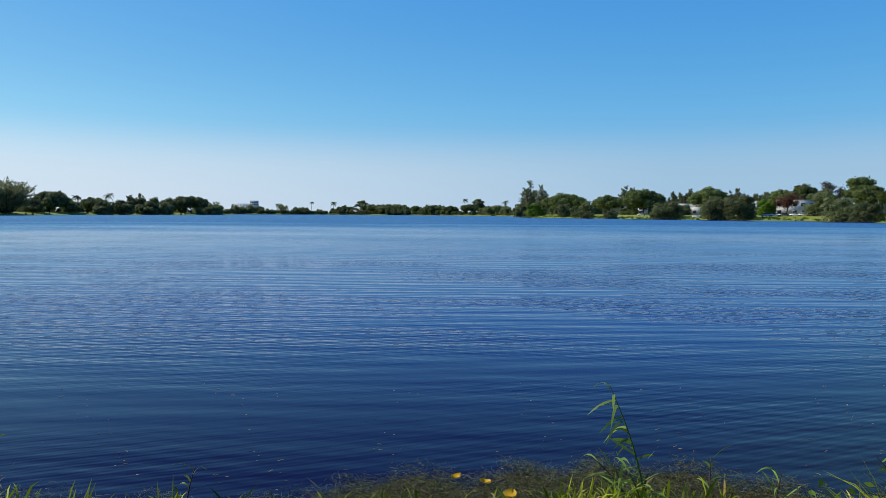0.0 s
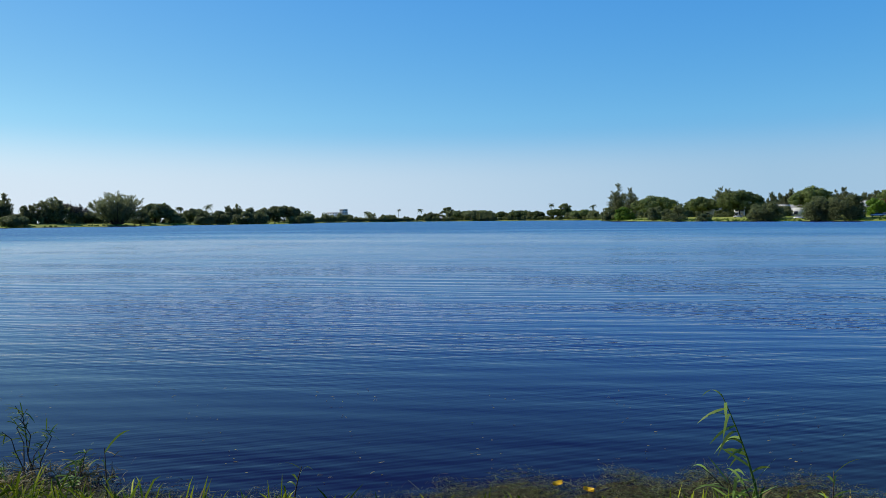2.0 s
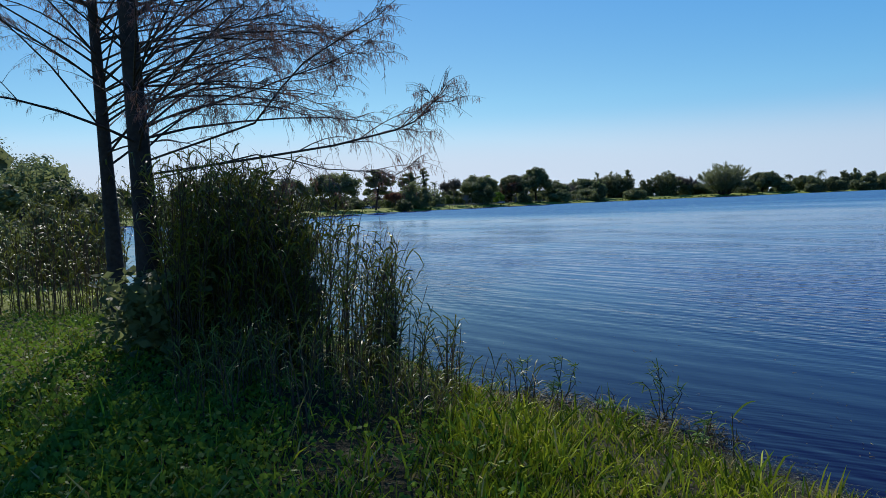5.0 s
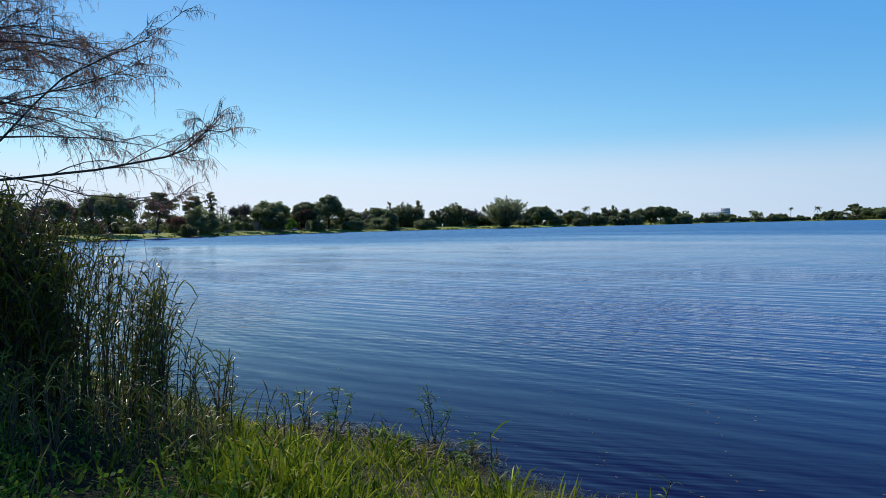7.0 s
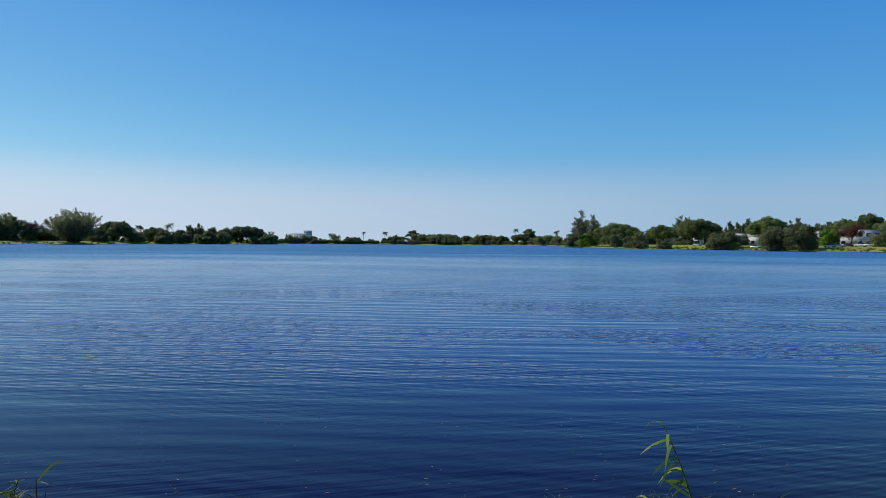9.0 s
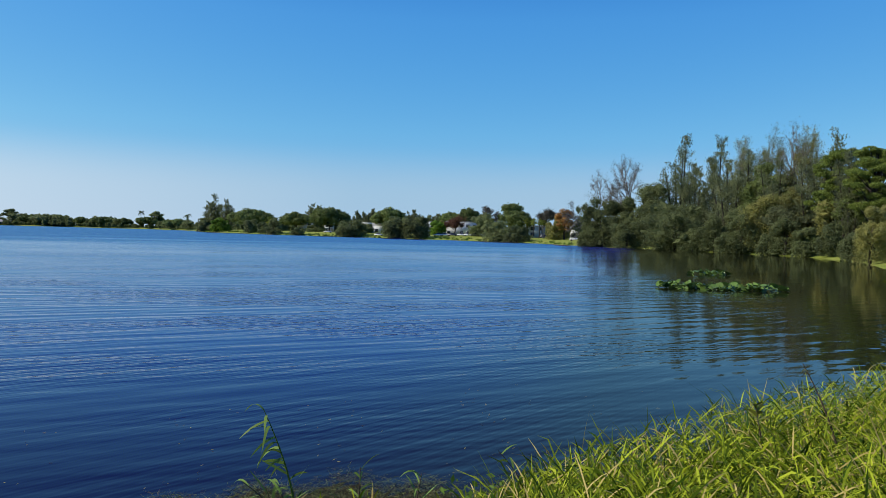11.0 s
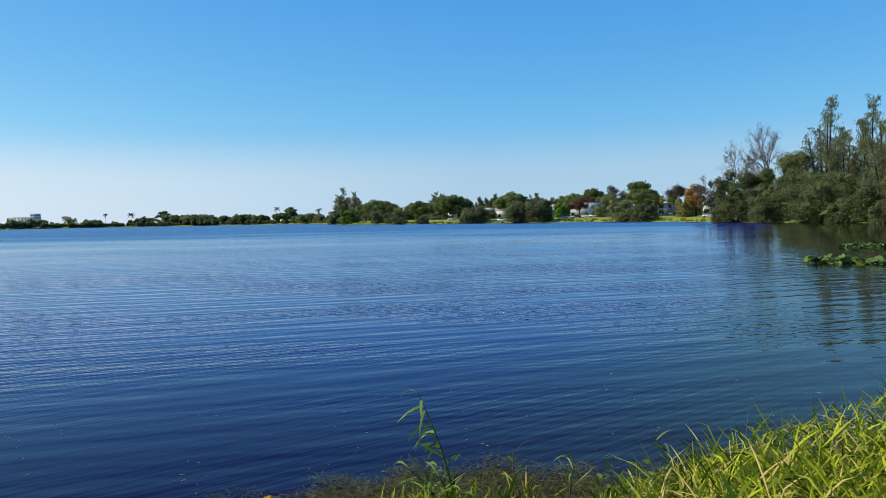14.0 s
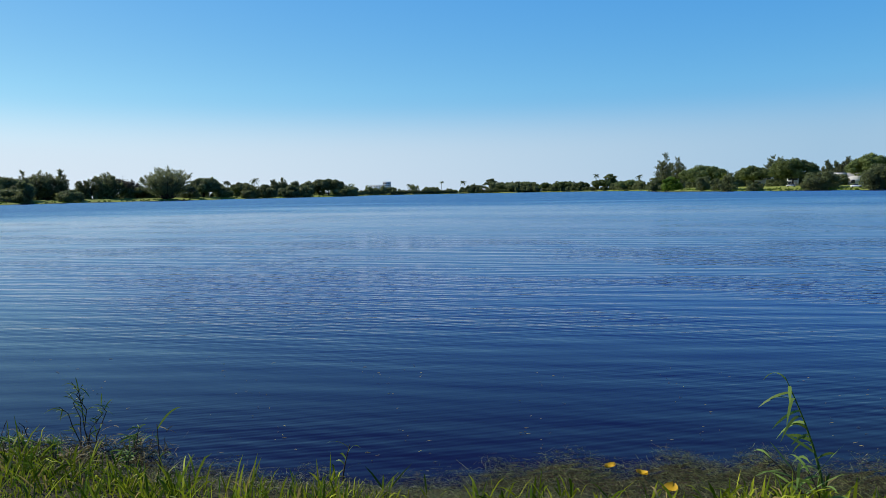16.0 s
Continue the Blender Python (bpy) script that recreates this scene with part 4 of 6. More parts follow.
LEFT_BANK = [(-89.5, 30, 4.6, 5), (-87, 24, 3.4, 3.4), (-94, 22, 4.0, 4), (-88, 52, 6.5, 7), (-92, 46, 7.5, 8), (-97, 40, 7, 7), (-103, 34, 6, 6), (-110, 40, 8, 9), (-74, 245, 12, 14), (-78, 250, 14, 16), (-83, 240, 11, 13), (-88, 245, 13, 16), (-94, 240, 12, 15), (-100, 235, 12, 14)]
for k, row in enumerate(LEFT_BANK):
    tree("dome" if row[1] > 100 else "shrub", *row, 800 + k, "dark", "shade_tree" if row[1] > 100 else "shrub", "dark green leafy tree backlit by the sun" if row[1] > 100 else "green leafy shrub on the bank", "tree" if row[1] > 100 else "shrub", GL)


def far_woods():
    """The continuous low woods behind the shores."""
    rng = np.random.default_rng(7)
    g = Geo()
    for a0, a1, off, lo, hi, n in ((-125, -22, 42, 3, 7, 560), (1.5, 31, 85, 2.5, 6, 200), (-125, -22, 66, 4, 9, 430), (-22, 1.5, 14, 2, 8, 260), (-23, 2.5, 5, 1.5, 4, 260), (1.5, 31, 120, 4, 8, 260), (31, 54, 60, 5, 10, 240), (54, 82, 60, 3, 7, 700)):
        a = rng.uniform(a0, a1, n)
        far_az = np.array([p[0] for p in FAR][::-1])
        far_r = np.array([p[1] for p in FAR][::-1])
        r = np.interp(a, far_az, far_r) + off * rng.uniform(0.8, 1.6, n)
        x, y = r * np.sin(np.radians(a)), r * np.cos(np.radians(a))
        h = (lo + (hi - lo) * rng.uniform(0, 1, n) ** 1.8) * (0.5 + 0.85 * (0.5 + 0.5 * np.sin(a * 2.7 + 2 * np.sin(a * 1.1))))
        z = 2.0
        for lev in (0.25, 0.6, 0.88):
            c = np.column_stack([x, y, z + h * lev])
            p = clump_points(rng, c, h * 0.5 * (1.3 - lev * 0.6), 40, 0.6)
            p[:, 2] = np.maximum(p[:, 2], z)
            g.leaves(p, np.repeat(r, 40) * 0.0030, np.repeat(r, 40) * 0.0020, rng)
    tagged(new("far_woods", g.mesh("far_woods", "dark")), "low dark green woods behind the shores", "woods", kind="stuff")


far_woods()


def shore_growth():
    """Rough tufts along the far waterlines."""
    rng = np.random.default_rng(17)
    g = Geo()
    far_az = np.array([p[0] for p in FAR][::-1])
    far_r = np.array([p[1] for p in FAR][::-1])
    for a0, a1, n in ((-100, -22, 420), (1.6, 31, 330)):
        a = rng.uniform(a0, a1, n)
        r = np.interp(a, far_az, far_r) + rng.uniform(-0.5, 12, n) * rng.uniform(0, 1, n)
        x, y = r * np.sin(np.radians(a)), r * np.cos(np.radians(a))
        rad = rng.uniform(0.2, 0.8, n) * np.where(rng.uniform(0, 1, n) < 0.1, 1.8, 1)
        c = np.column_stack([x, y, ground_z(np.column_stack([x, y])) + rad * 0.3])
        p = clump_points(rng, c, rad, 22, 0.7)
        p[:, 2] = np.maximum(p[:, 2], 0.05)
        g.leaves(p, np.repeat(r, 22) * 0.0016, np.repeat(r, 22) * 0.001, rng)
    tagged(new("shore_growth", g.mesh("shore_growth", "bright")), "rough green growth along the far waterline", "weeds", kind="stuff")


shore_growth()

rng0 = np.random.default_rng(31)
far_az, far_r = [p[0] for p in FAR][::-1], [p[1] for p in FAR][::-1]
for k in range(44):
    a = -76 + 54.5 * (k + rng0.uniform(0.2, 0.8)) / 44
    r_ = float(np.interp(a, far_az, far_r)) * 1.02 + rng0.uniform(38, 62)
    top_ = 5.5 + 4.5 * rng0.uniform(0, 1) ** 1.5
    tree("shrub" if k % 3 else "dome", a, r_, top_, top_ * rng0.uniform(1.1, 1.8), 300 + k, ("dark", "grey", "leaf", "dark")[k % 4], "shore_tree", "bushy tree in the belt behind the shore lawn", "tree", GL)
for k in range(30):
    a = 1.6 + 29.5 * (k + rng0.uniform(0.1, 0.9)) / 30
    r_ = float(np.interp(a, far_az, far_r)) + rng0.uniform(66, 95)
    top_ = rng0.uniform(4.5, 8.5)
    tree("dome" if k % 3 == 0 else "shrub", a, r_, top_, top_ * rng0.uniform(0.9, 1.5), 360 + k, ("leaf", "dark", "dark", "grey")[k % 4], "shore_tree", "bushy garden tree behind the townhouses", "tree", GR)
for k in range(13):
    a = 34.5 + 17.5 * (k + 0.5) / 13 + rng0.normal() * 0.3
    r_ = float(np.interp(a, [32, 39, 44, 48, 51, 54], [205, 176, 155, 139, 125, 118])) + rng0.uniform(10, 26)
    top_ = rng0.uniform(8, 15) * (0.7 if a < 37 else 1.0)
    style_ = ("dome", "feather", "shrub")[k % 3]
    tree(style_, a, r_, top_, rng0.uniform(8, 11.5), 700 + k, ("leaf", "needle", "dark", "olive")[k % 4 if k % 3 != 1 else 1], "grove_tree", "green leafy tree in the dense grove at the bay", "tree", GB)
for k in range(5):
    a = 48 + 1.35 * k + rng0.normal() * 0.2
    r_ = float(np.interp(a, [39, 44, 48, 51, 54, 58], [176, 155, 139, 121, 100, 95])) + 5
    tree("shrub", a, r_, rng0.uniform(3.0, 6.0), rng0.uniform(4, 6), 760 + k, ("leaf", "dark", "dark")[k % 3], "shrub", "green shrub at the foot of the bay's grove", "shrub", GB)

# ---- the near bank ----
def region(n, az0, az1, r0, r1, seed_, keep):
    """Places on land, denser near the eye; keep(az, r, shore distance) thins them."""
    rng = np.random.default_rng(seed_)
    a = rng.uniform(az0, az1, n)
    r = r0 * (r1 / r0) ** rng.uniform(0, 1, n)
    xy = np.column_stack([r * np.sin(np.radians(a)), r * np.cos(np.radians(a))])
    s = shore(xy)
    ok = keep(a, r, s, rng)
    return xy[ok], a[ok], r[ok], s[ok], rng


def tufts(geo, dry, xy, length, per, rng, width=0.011, lean=0.55, dry_share=0.12, spread=0.10, segs=3):
    n = len(xy)
    z = ground_z(xy)
    root = np.repeat(np.column_stack([xy, z - 0.02]), per, 0)
    m = len(root)
    root[:, :2] += rng.normal(size=(m, 2)) * spread * 0.5
    ln = np.repeat(length, per) * rng.uniform(0.45, 1.15, m)
    d = np.column_stack([rng.normal(size=(m, 2)) * lean, np.full(m, 1.0)])
    d /= np.linalg.norm(d, axis=1)[:, None]
    tip = root + d * ln[:, None]
    dr = rng.uniform(0, 1, m) < dry_share
    w = width * rng.uniform(0.6, 1.4, m) * (0.7 + 0.9 * np.minimum(ln, 0.7))
    droop = ln * rng.uniform(0.1, 0.6, m)
    geo.blades(root[~dr], tip[~dr], droop[~dr], w[~dr], rng, segs)
    dry.blades(root[dr], tip[dr], droop[dr], w[dr], rng, segs)


green, straw = Geo(), Geo()
def lush(xy):
    """Slow unevenness of growth along the bank."""
    return 0.75 + 0.25 * np.sin(xy[:, 0] * 2.3 + 1.3 * np.sin(xy[:, 1] * 1.9)) + 0.2 * np.sin(xy[:, 1] * 4.1 + xy[:, 0] * 1.1)


# thin broad-bladed tufts in front of the eye
xy, a, r, s, rng = region(2100, -60, 30, 2.9, 7.0, 1, lambda a, r, s, g: (s > np.interp(a, [-62, -54, -48, -26, -15, 22, 30], [0.1, 0.35, 0.62, 0.55, 0.42, 0.42, 0.1]) + 0.12 * np.sin(a * 0.7)) & (np.sin(a * 0.9) + np.sin(a * 0.37 + 2 * r) + g.normal(size=len(a)) > -0.4))
tufts(green, straw, xy, rng.uniform(0.10, 0.30, len(xy)) * lush(xy), 8, rng, 0.017, 0.55, 0.14, 0.12)
xy, a, r, s, rng = region(300, -60, -24, 3.4, 7.6, 14, lambda a, r, s, g: s > 0.6)
tufts(green, straw, xy, rng.uniform(0.14, 0.34, len(xy)), 7, rng, 0.018, 0.4, 0.06, 0.12)
xy, a, r, s, rng = region(110, -30, 26, 4.2, 5.6, 16, lambda a, r, s, g: (s > 0.1) & (s < 0.8))
tufts(green, straw, xy, rng.uniform(0.15, 0.34, len(xy)), 7, rng, 0.02, 0.6, 0.1, 0.08)
# thick long-bladed growth beside the reeds
xy, a, r, s, rng = region(900, -64, -36, 3.4, 6.9, 51, lambda a, r, s, g: (s > np.interp(a, [-64, -50, -42, -36], [0.0, 0.05, 0.25, 0.4])) & (g.uniform(0, 1, len(a)) < np.interp(a, [-64, -56, -44, -36], [0.45, 0.8, 0.8, 0.25])))
tufts(green, straw, xy, rng.uniform(0.18, 0.42, len(xy)) * lush(xy), 6, rng, 0.018, 0.6, 0.08, 0.12)
# a clump round the foot of the tall plant
rng = np.random.default_rng(41)
xy = np.array([1.1, 5.18]) + rng.normal(size=(34, 2)) * np.array([0.38, 0.12])
tufts(green, straw, xy, rng.uniform(0.18, 0.38, 34), 6, rng, 0.022, 0.6, 0.1, 0.1)
# tall grass towards the right
xy, a, r, s, rng = region(9500, 24, 84, 2.8, 16, 2, lambda a, r, s, g: s > np.interp(a, [24, 34, 42], [0.75, 0.45, -0.05]))
tufts(green, straw, xy, rng.uniform(0.3, 0.75, len(xy)) * np.clip((a - 18) / 18, 0.35, 1) * lush(xy) ** 1.5 * (0.85 + 0.4 * np.sin(xy[:, 0] * 5.3 + 2 * np.sin(xy[:, 1] * 3.7))), 7, rng, 0.011, 0.85, 0.14, 0.14)
xy, a, r, s, rng = region(7000, 40, 84, 14, 70, 3, lambda a, r, s, g: (s > -0.1) & (s < 16))
tufts(green, straw, xy, rng.uniform(0.35, 0.7, len(xy)) * lush(xy), 8, rng, 0.04, 0.8, 0.15, 0.5, 2)
xy, a, r, s, rng = region(9000, 46, 80, 26, 75, 23, lambda a, r, s, g: (s > -0.3) & (s < 14))
tufts(green, straw, xy, rng.uniform(0.3, 0.65, len(xy)) * lush(xy), 8, rng, 0.034, 0.8, 0.05, 0.5, 2)
# leaves standing off the stems of the tall grass
xy, a, r, s, rng = region(38000, 26, 84, 2.8, 15, 15, lambda a, r, s, g: s > np.interp(a, [26, 34, 42], [0.75, 0.45, 0.0]))
n = len(xy)
root = np.column_stack([xy, ground_z(xy) + rng.uniform(0.08, 0.5, n) * np.clip((a - 18) / 18, 0.3, 1)])
th = rng.uniform(0, 2 * np.pi, n)
ln = rng.uniform(0.08, 0.27, n)
tip = root + np.column_stack([np.cos(th) * 0.8, np.sin(th) * 0.8, rng.uniform(-0.1, 1.1, n)]) * ln[:, None]
old = rng.uniform(0, 1, n) < 0.12
droop = ln * rng.uniform(0.05, 0.5, n)
green.blades(root[~old], tip[~old], droop[~old], rng.uniform(0.010, 0.022, int((~old).sum())), rng, 2)
straw.blades(root[old], tip[old], droop[old], 0.013, rng, 3)
# short grass underfoot and behind
xy, a, r, s, rng = region(5200, -180, 180, 0.35, 2.9, 24, lambda a, r, s, g: s > 0.3)
tufts(green, straw, xy, rng.uniform(0.06, 0.2, len(xy)) * lush(xy), 7, rng, 0.010, 0.7, 0.15, 0.14, 2)
xy, a, r, s, rng = region(5200, 80, 250, 2.8, 20, 25, lambda a, r, s, g: s > 0.3)
tufts(green, straw, xy, rng.uniform(0.1, 0.3, len(xy)) * lush(xy), 7, rng, 0.016, 0.7, 0.15, 0.3, 2)
xy, a, r, s, rng = region(9000, -180, 180, 1.2, 2.85, 26, lambda a, r, s, g: s > 0.3)
tufts(green, straw, xy, rng.uniform(0.06, 0.16, len(xy)) * lush(xy), 6, rng, 0.011, 0.7, 0.15, 0.12, 2)
xy, a, r, s, rng = region(14000, 78, 255, 2.6, 8, 27, lambda a, r, s, g: s > 0.3)
tufts(green, straw, xy, rng.uniform(0.08, 0.22, len(xy)) * lush(xy), 6, rng, 0.014, 0.7, 0.15, 0.16, 2)
# left, under the trees
xy, a, r, s, rng = region(4200, -112, -56, 2.8, 26, 4, lambda a, r, s, g: (s > -0.1) & (g.uniform(0, 1, len(a)) < np.interp(a, [-112, -78, -72, -62, -58, -56], [0.8, 0.8, 0.3, 0.3, 0.7, 0.8])))
tufts(green, straw, xy, rng.uniform(0.12, 0.42, len(xy)), 8, rng, 0.017, 0.8, 0.1, 0.14, 2)
tagged(new("bank_grass", green.mesh("bank_grass", "grass")), "lush yellow-green grass on the lake bank", "grass", kind="stuff")
tagged(new("dry_grass", straw.mesh("dry_grass", "straw")), "dry straw-coloured blades among the bank grass", "grass", kind="stuff")

# low leafy herbs
g = Geo()
xy, a, r, s, rng = region(70000, -114, -56, 2.6, 14, 5, lambda a, r, s, g: (s > 0.1) & (g.uniform(0, 1, len(a)) < np.clip((-71 - a) / 9, 0.08, 1)))
c = np.column_stack([xy, ground_z(xy) + rng.uniform(0.03, 0.2, len(xy))])
g.leaves(c, 0.05, 0.04, rng, np.array([0, 0, 0.1]), 1.0)
xy, a, r, s, rng = region(9000, 24, 84, 3.0, 30, 6, lambda a, r, s, g: (s > 0.1))
c = np.column_stack([xy, ground_z(xy) + rng.uniform(0.03, 0.35, len(xy))])
g.leaves(c, 0.06, 0.035, rng)
tagged(new("ground_herbs", g.mesh("ground_herbs", "bright")), "low leafy herbs covering the bank under the trees", "herbs", kind="stuff")

# floating weed along the water's edge
g, g2 = Geo(), Geo()


MAT_A, MAT_W = [-60, -45, -40, -36, -31, -20, -15, -11, -8, -4, 3, 14, 23, 40], [0.3, 0.75, 0.6, 0.45, 0.3, 0.3, 0.5, 0.75, 1.15, 0.85, 1.1, 1.2, 0.9, 0.35]


def mat_keep(a, r, s, rng):
    wide = np.interp(a, MAT_A, MAT_W)
    x, y = r * np.sin(np.radians(a)), r * np.cos(np.radians(a))
    wide = wide * (0.95 + 0.10 * np.sin(a * 0.9)) + 0.07 * np.sin(x * 7 + 2 * np.sin(y * 5)) + 0.05 * np.sin(y * 13 + x * 9)
    thick = 0.75 + 0.35 * np.sin(x * 5.1 + 1.5 * np.sin(y * 7)) * np.sin(y * 6.3 + x * 2)
    return (s < 0.5) & (s > -wide) & (rng.uniform(0, 1, len(a)) < np.clip((s + wide) / 0.35, 0.05, 1) * thick)


def weed_mat():
    step = 0.07
    gx, gy = np.meshgrid(np.arange(-7.5, 6.0, step), np.arange(4.0, 7.6, step), indexing="ij")
    xy = np.column_stack([gx.ravel(), gy.ravel()])
    az = np.degrees(np.arctan2(xy[:, 0], xy[:, 1]))
    s = shore(xy)
    wide = np.interp(az, MAT_A, MAT_W) * (0.95 + 0.10 * np.sin(az * 0.9)) - 0.12
    z = 0.022 * np.clip((s + wide) / 0.5, -1, 1) + 0.008 * np.sin(xy[:, 0] * 31) * np.sin(xy[:, 1] * 37 + xy[:, 0] * 9) - 0.01
    z = np.where(s > 0, z + ground_z(xy) * np.clip(s / 0.3, 0, 1) - 0.06 * np.clip(s / 0.6, 0, 1), z)
    keep = (s > -wide - 0.15) & (s < 0.6)
    nx, ny = gx.shape
    idx = np.arange(nx * ny).reshape(nx, ny)
    q = np.stack([idx[:-1, :-1], idx[1:, :-1], idx[1:, 1:], idx[:-1, 1:]], -1).reshape(-1, 4)
    q = q[keep[q].all(1)]
    used, inv = np.unique(q, return_inverse=True)
    m = Geo()
    m.add(np.column_stack([xy, z])[used], inv.reshape(-1, 4))
    tagged(new("weed_mat", m.mesh("weed_mat", "mud", True)), "sodden brown-olive mat of rotting weed along the shore", "water weed", kind="stuff")


weed_mat()
xy, a, r, s, rng = region(330000, -60, 45, 4.6, 8.5, 8, mat_keep)
n = len(xy)
root = np.column_stack([xy, np.maximum(ground_z(xy), 0) + rng.uniform(0.012, 0.05, n)])
th = rng.uniform(0, 2 * np.pi, n)
ln = rng.uniform(0.02, 0.10, n) * np.where(rng.uniform(0, 1, n) < 0.06, 2.0, 1.0)
tip = root + np.column_stack([np.cos(th) * ln, np.sin(th) * ln, rng.normal(size=n) * 0.016])
half = rng.uniform(0, 1, n) < 0.3
g.blades(root[~half], tip[~half], 0.006, 0.0055, rng, 1)
g2.blades(root[half], tip[half], 0.006, 0.005, rng, 1)
tagged(new("floating_weed", g.mesh("floating_weed", "weed")), "matted dark olive weed floating at the water's edge", "water weed", kind="stuff")
tagged(new("weed_litter", g2.mesh("weed_litter", "stem")), "brown rotting stalks among the floating weed", "water weed", kind="stuff")
g = Geo()
xy, a, r, s, rng = region(1500, -55, 40, 5.4, 12, 9, lambda a, r, s, g: (s < -0.4) & (s > -4) & (np.sin(a * 0.55) + np.sin(a * 1.3 + r * 2) > 0.55))
n = len(xy)
root = np.column_stack([xy, np.full(n, 0.004)])
th = rng.normal(size=n) * 0.6
ln = rng.uniform(0.015, 0.06, n)
g.blades(root, root + np.column_stack([np.cos(th) * ln, np.sin(th) * ln, rng.uniform(0.0, 0.012, n)]), 0.004, 0.006, rng, 2)
tagged(new("weed_flecks", g.mesh("weed_flecks", "straw")), "loose flecks of weed on the water near the bank", "water weed", kind="stuff")


# ---- single plants at the edge ----
def stalk(x, y, height, lean, leaves, seed_, name, label, mat="shoot", stem="stem", leaf_len=0.26, leaf_w=0.022, group="", base=None, aim=None):
    rng = np.random.default_rng(seed_)
    z = max(0.0, floor_at(x, y)) if base is None else base
    root = thing(name, (x, y, z), label, "plant", group)
    lean = np.array(lean, float)
    sfun = lambda t: np.array([lean[0] * t ** 1.6, lean[1] * t ** 1.6, height * t])
    g = Geo()
    g.tube([sfun(t) - np.array([0, 0, 0.05 if t == 0 else 0]) for t in np.linspace(0, 1, 7)], np.linspace(0.013 if height > 0.6 else 0.008, 0.003, 7), 6)
    part("stem", g, stem, root)
    for k in range(leaves):
        t = 0.25 + 0.75 * (k + 0.5) / leaves
        p = sfun(t)
        th = k * 2.5 + rng.normal() * 0.4 if aim is None else math.radians(aim) + rng.normal() * 0.9
        ln = leaf_len * rng.uniform(0.7, 1.2)
        tip = p + np.array([math.cos(th) * 0.75, math.sin(th) * 0.75, rng.uniform(0.1, 0.75) if aim is None else rng.uniform(-0.5, 0.5)]) * ln
        g = Geo()
        g.blades(p[None], tip[None], ln * rng.uniform(0.0, 0.6), leaf_w * rng.uniform(0.7, 1.2), rng, 5)
        part("leaf", g, mat, root)
    return root


EDGE = "stalks at the water's edge"
stalk(1.17, 5.35, 0.94, (-0.27, 0.03), 17, 1, "tall_grass_plant", "tall leaning grass plant with long wind-blown blades", stem="shoot", leaf_len=0.27, leaf_w=0.036, group=EDGE, aim=182)
stalk(1.06, 5.32, 0.40, (-0.30, 0.0), 4, 2, "grass_plant", "leaning green grass shoot at the water's edge", leaf_len=0.26, leaf_w=0.03, group=EDGE, aim=170)
stalk(1.00, 5.25, 0.34, (-0.08, 0.0), 8, 7, "grass_plant", "leafy green grass shoot at the water's edge", leaf_len=0.32, leaf_w=0.03, group=EDGE)
stalk(1.12, 5.2, 0.30, (-0.1, 0.0), 7, 8, "grass_plant", "leafy green grass shoot at the water's edge", leaf_len=0.3, leaf_w=0.026, group=EDGE)
stalk(1.66, 5.4, 0.42, (0.02, 0.05), 6, 3, "grass_plant", "short green grass shoot at the water's edge", leaf_len=0.22, group=EDGE)
stalk(2.1, 5.3, 0.36, (0.05, 0.0), 5, 4, "grass_plant", "short green grass shoot at the water's edge", leaf_len=0.24, group=EDGE)
stalk(3.1, 5.2, 0.5, (-0.28, 0.1), 6, 5, "grass_plant", "leaning green grass shoot at the water's edge", leaf_len=0.24, group=EDGE)
stalk(-2.35, 5.15, 0.30, (0.05, 0.05), 5, 6, "grass_plant", "short green grass shoot at the water's edge", leaf_len=0.22, group=EDGE)
stalk(-3.85, 4.9, 0.42, (-0.05, 0.05), 4, 9, "grass_plant", "upright pale green grass shoot at the water's edge", leaf_len=0.26, leaf_w=0.026, group=EDGE)


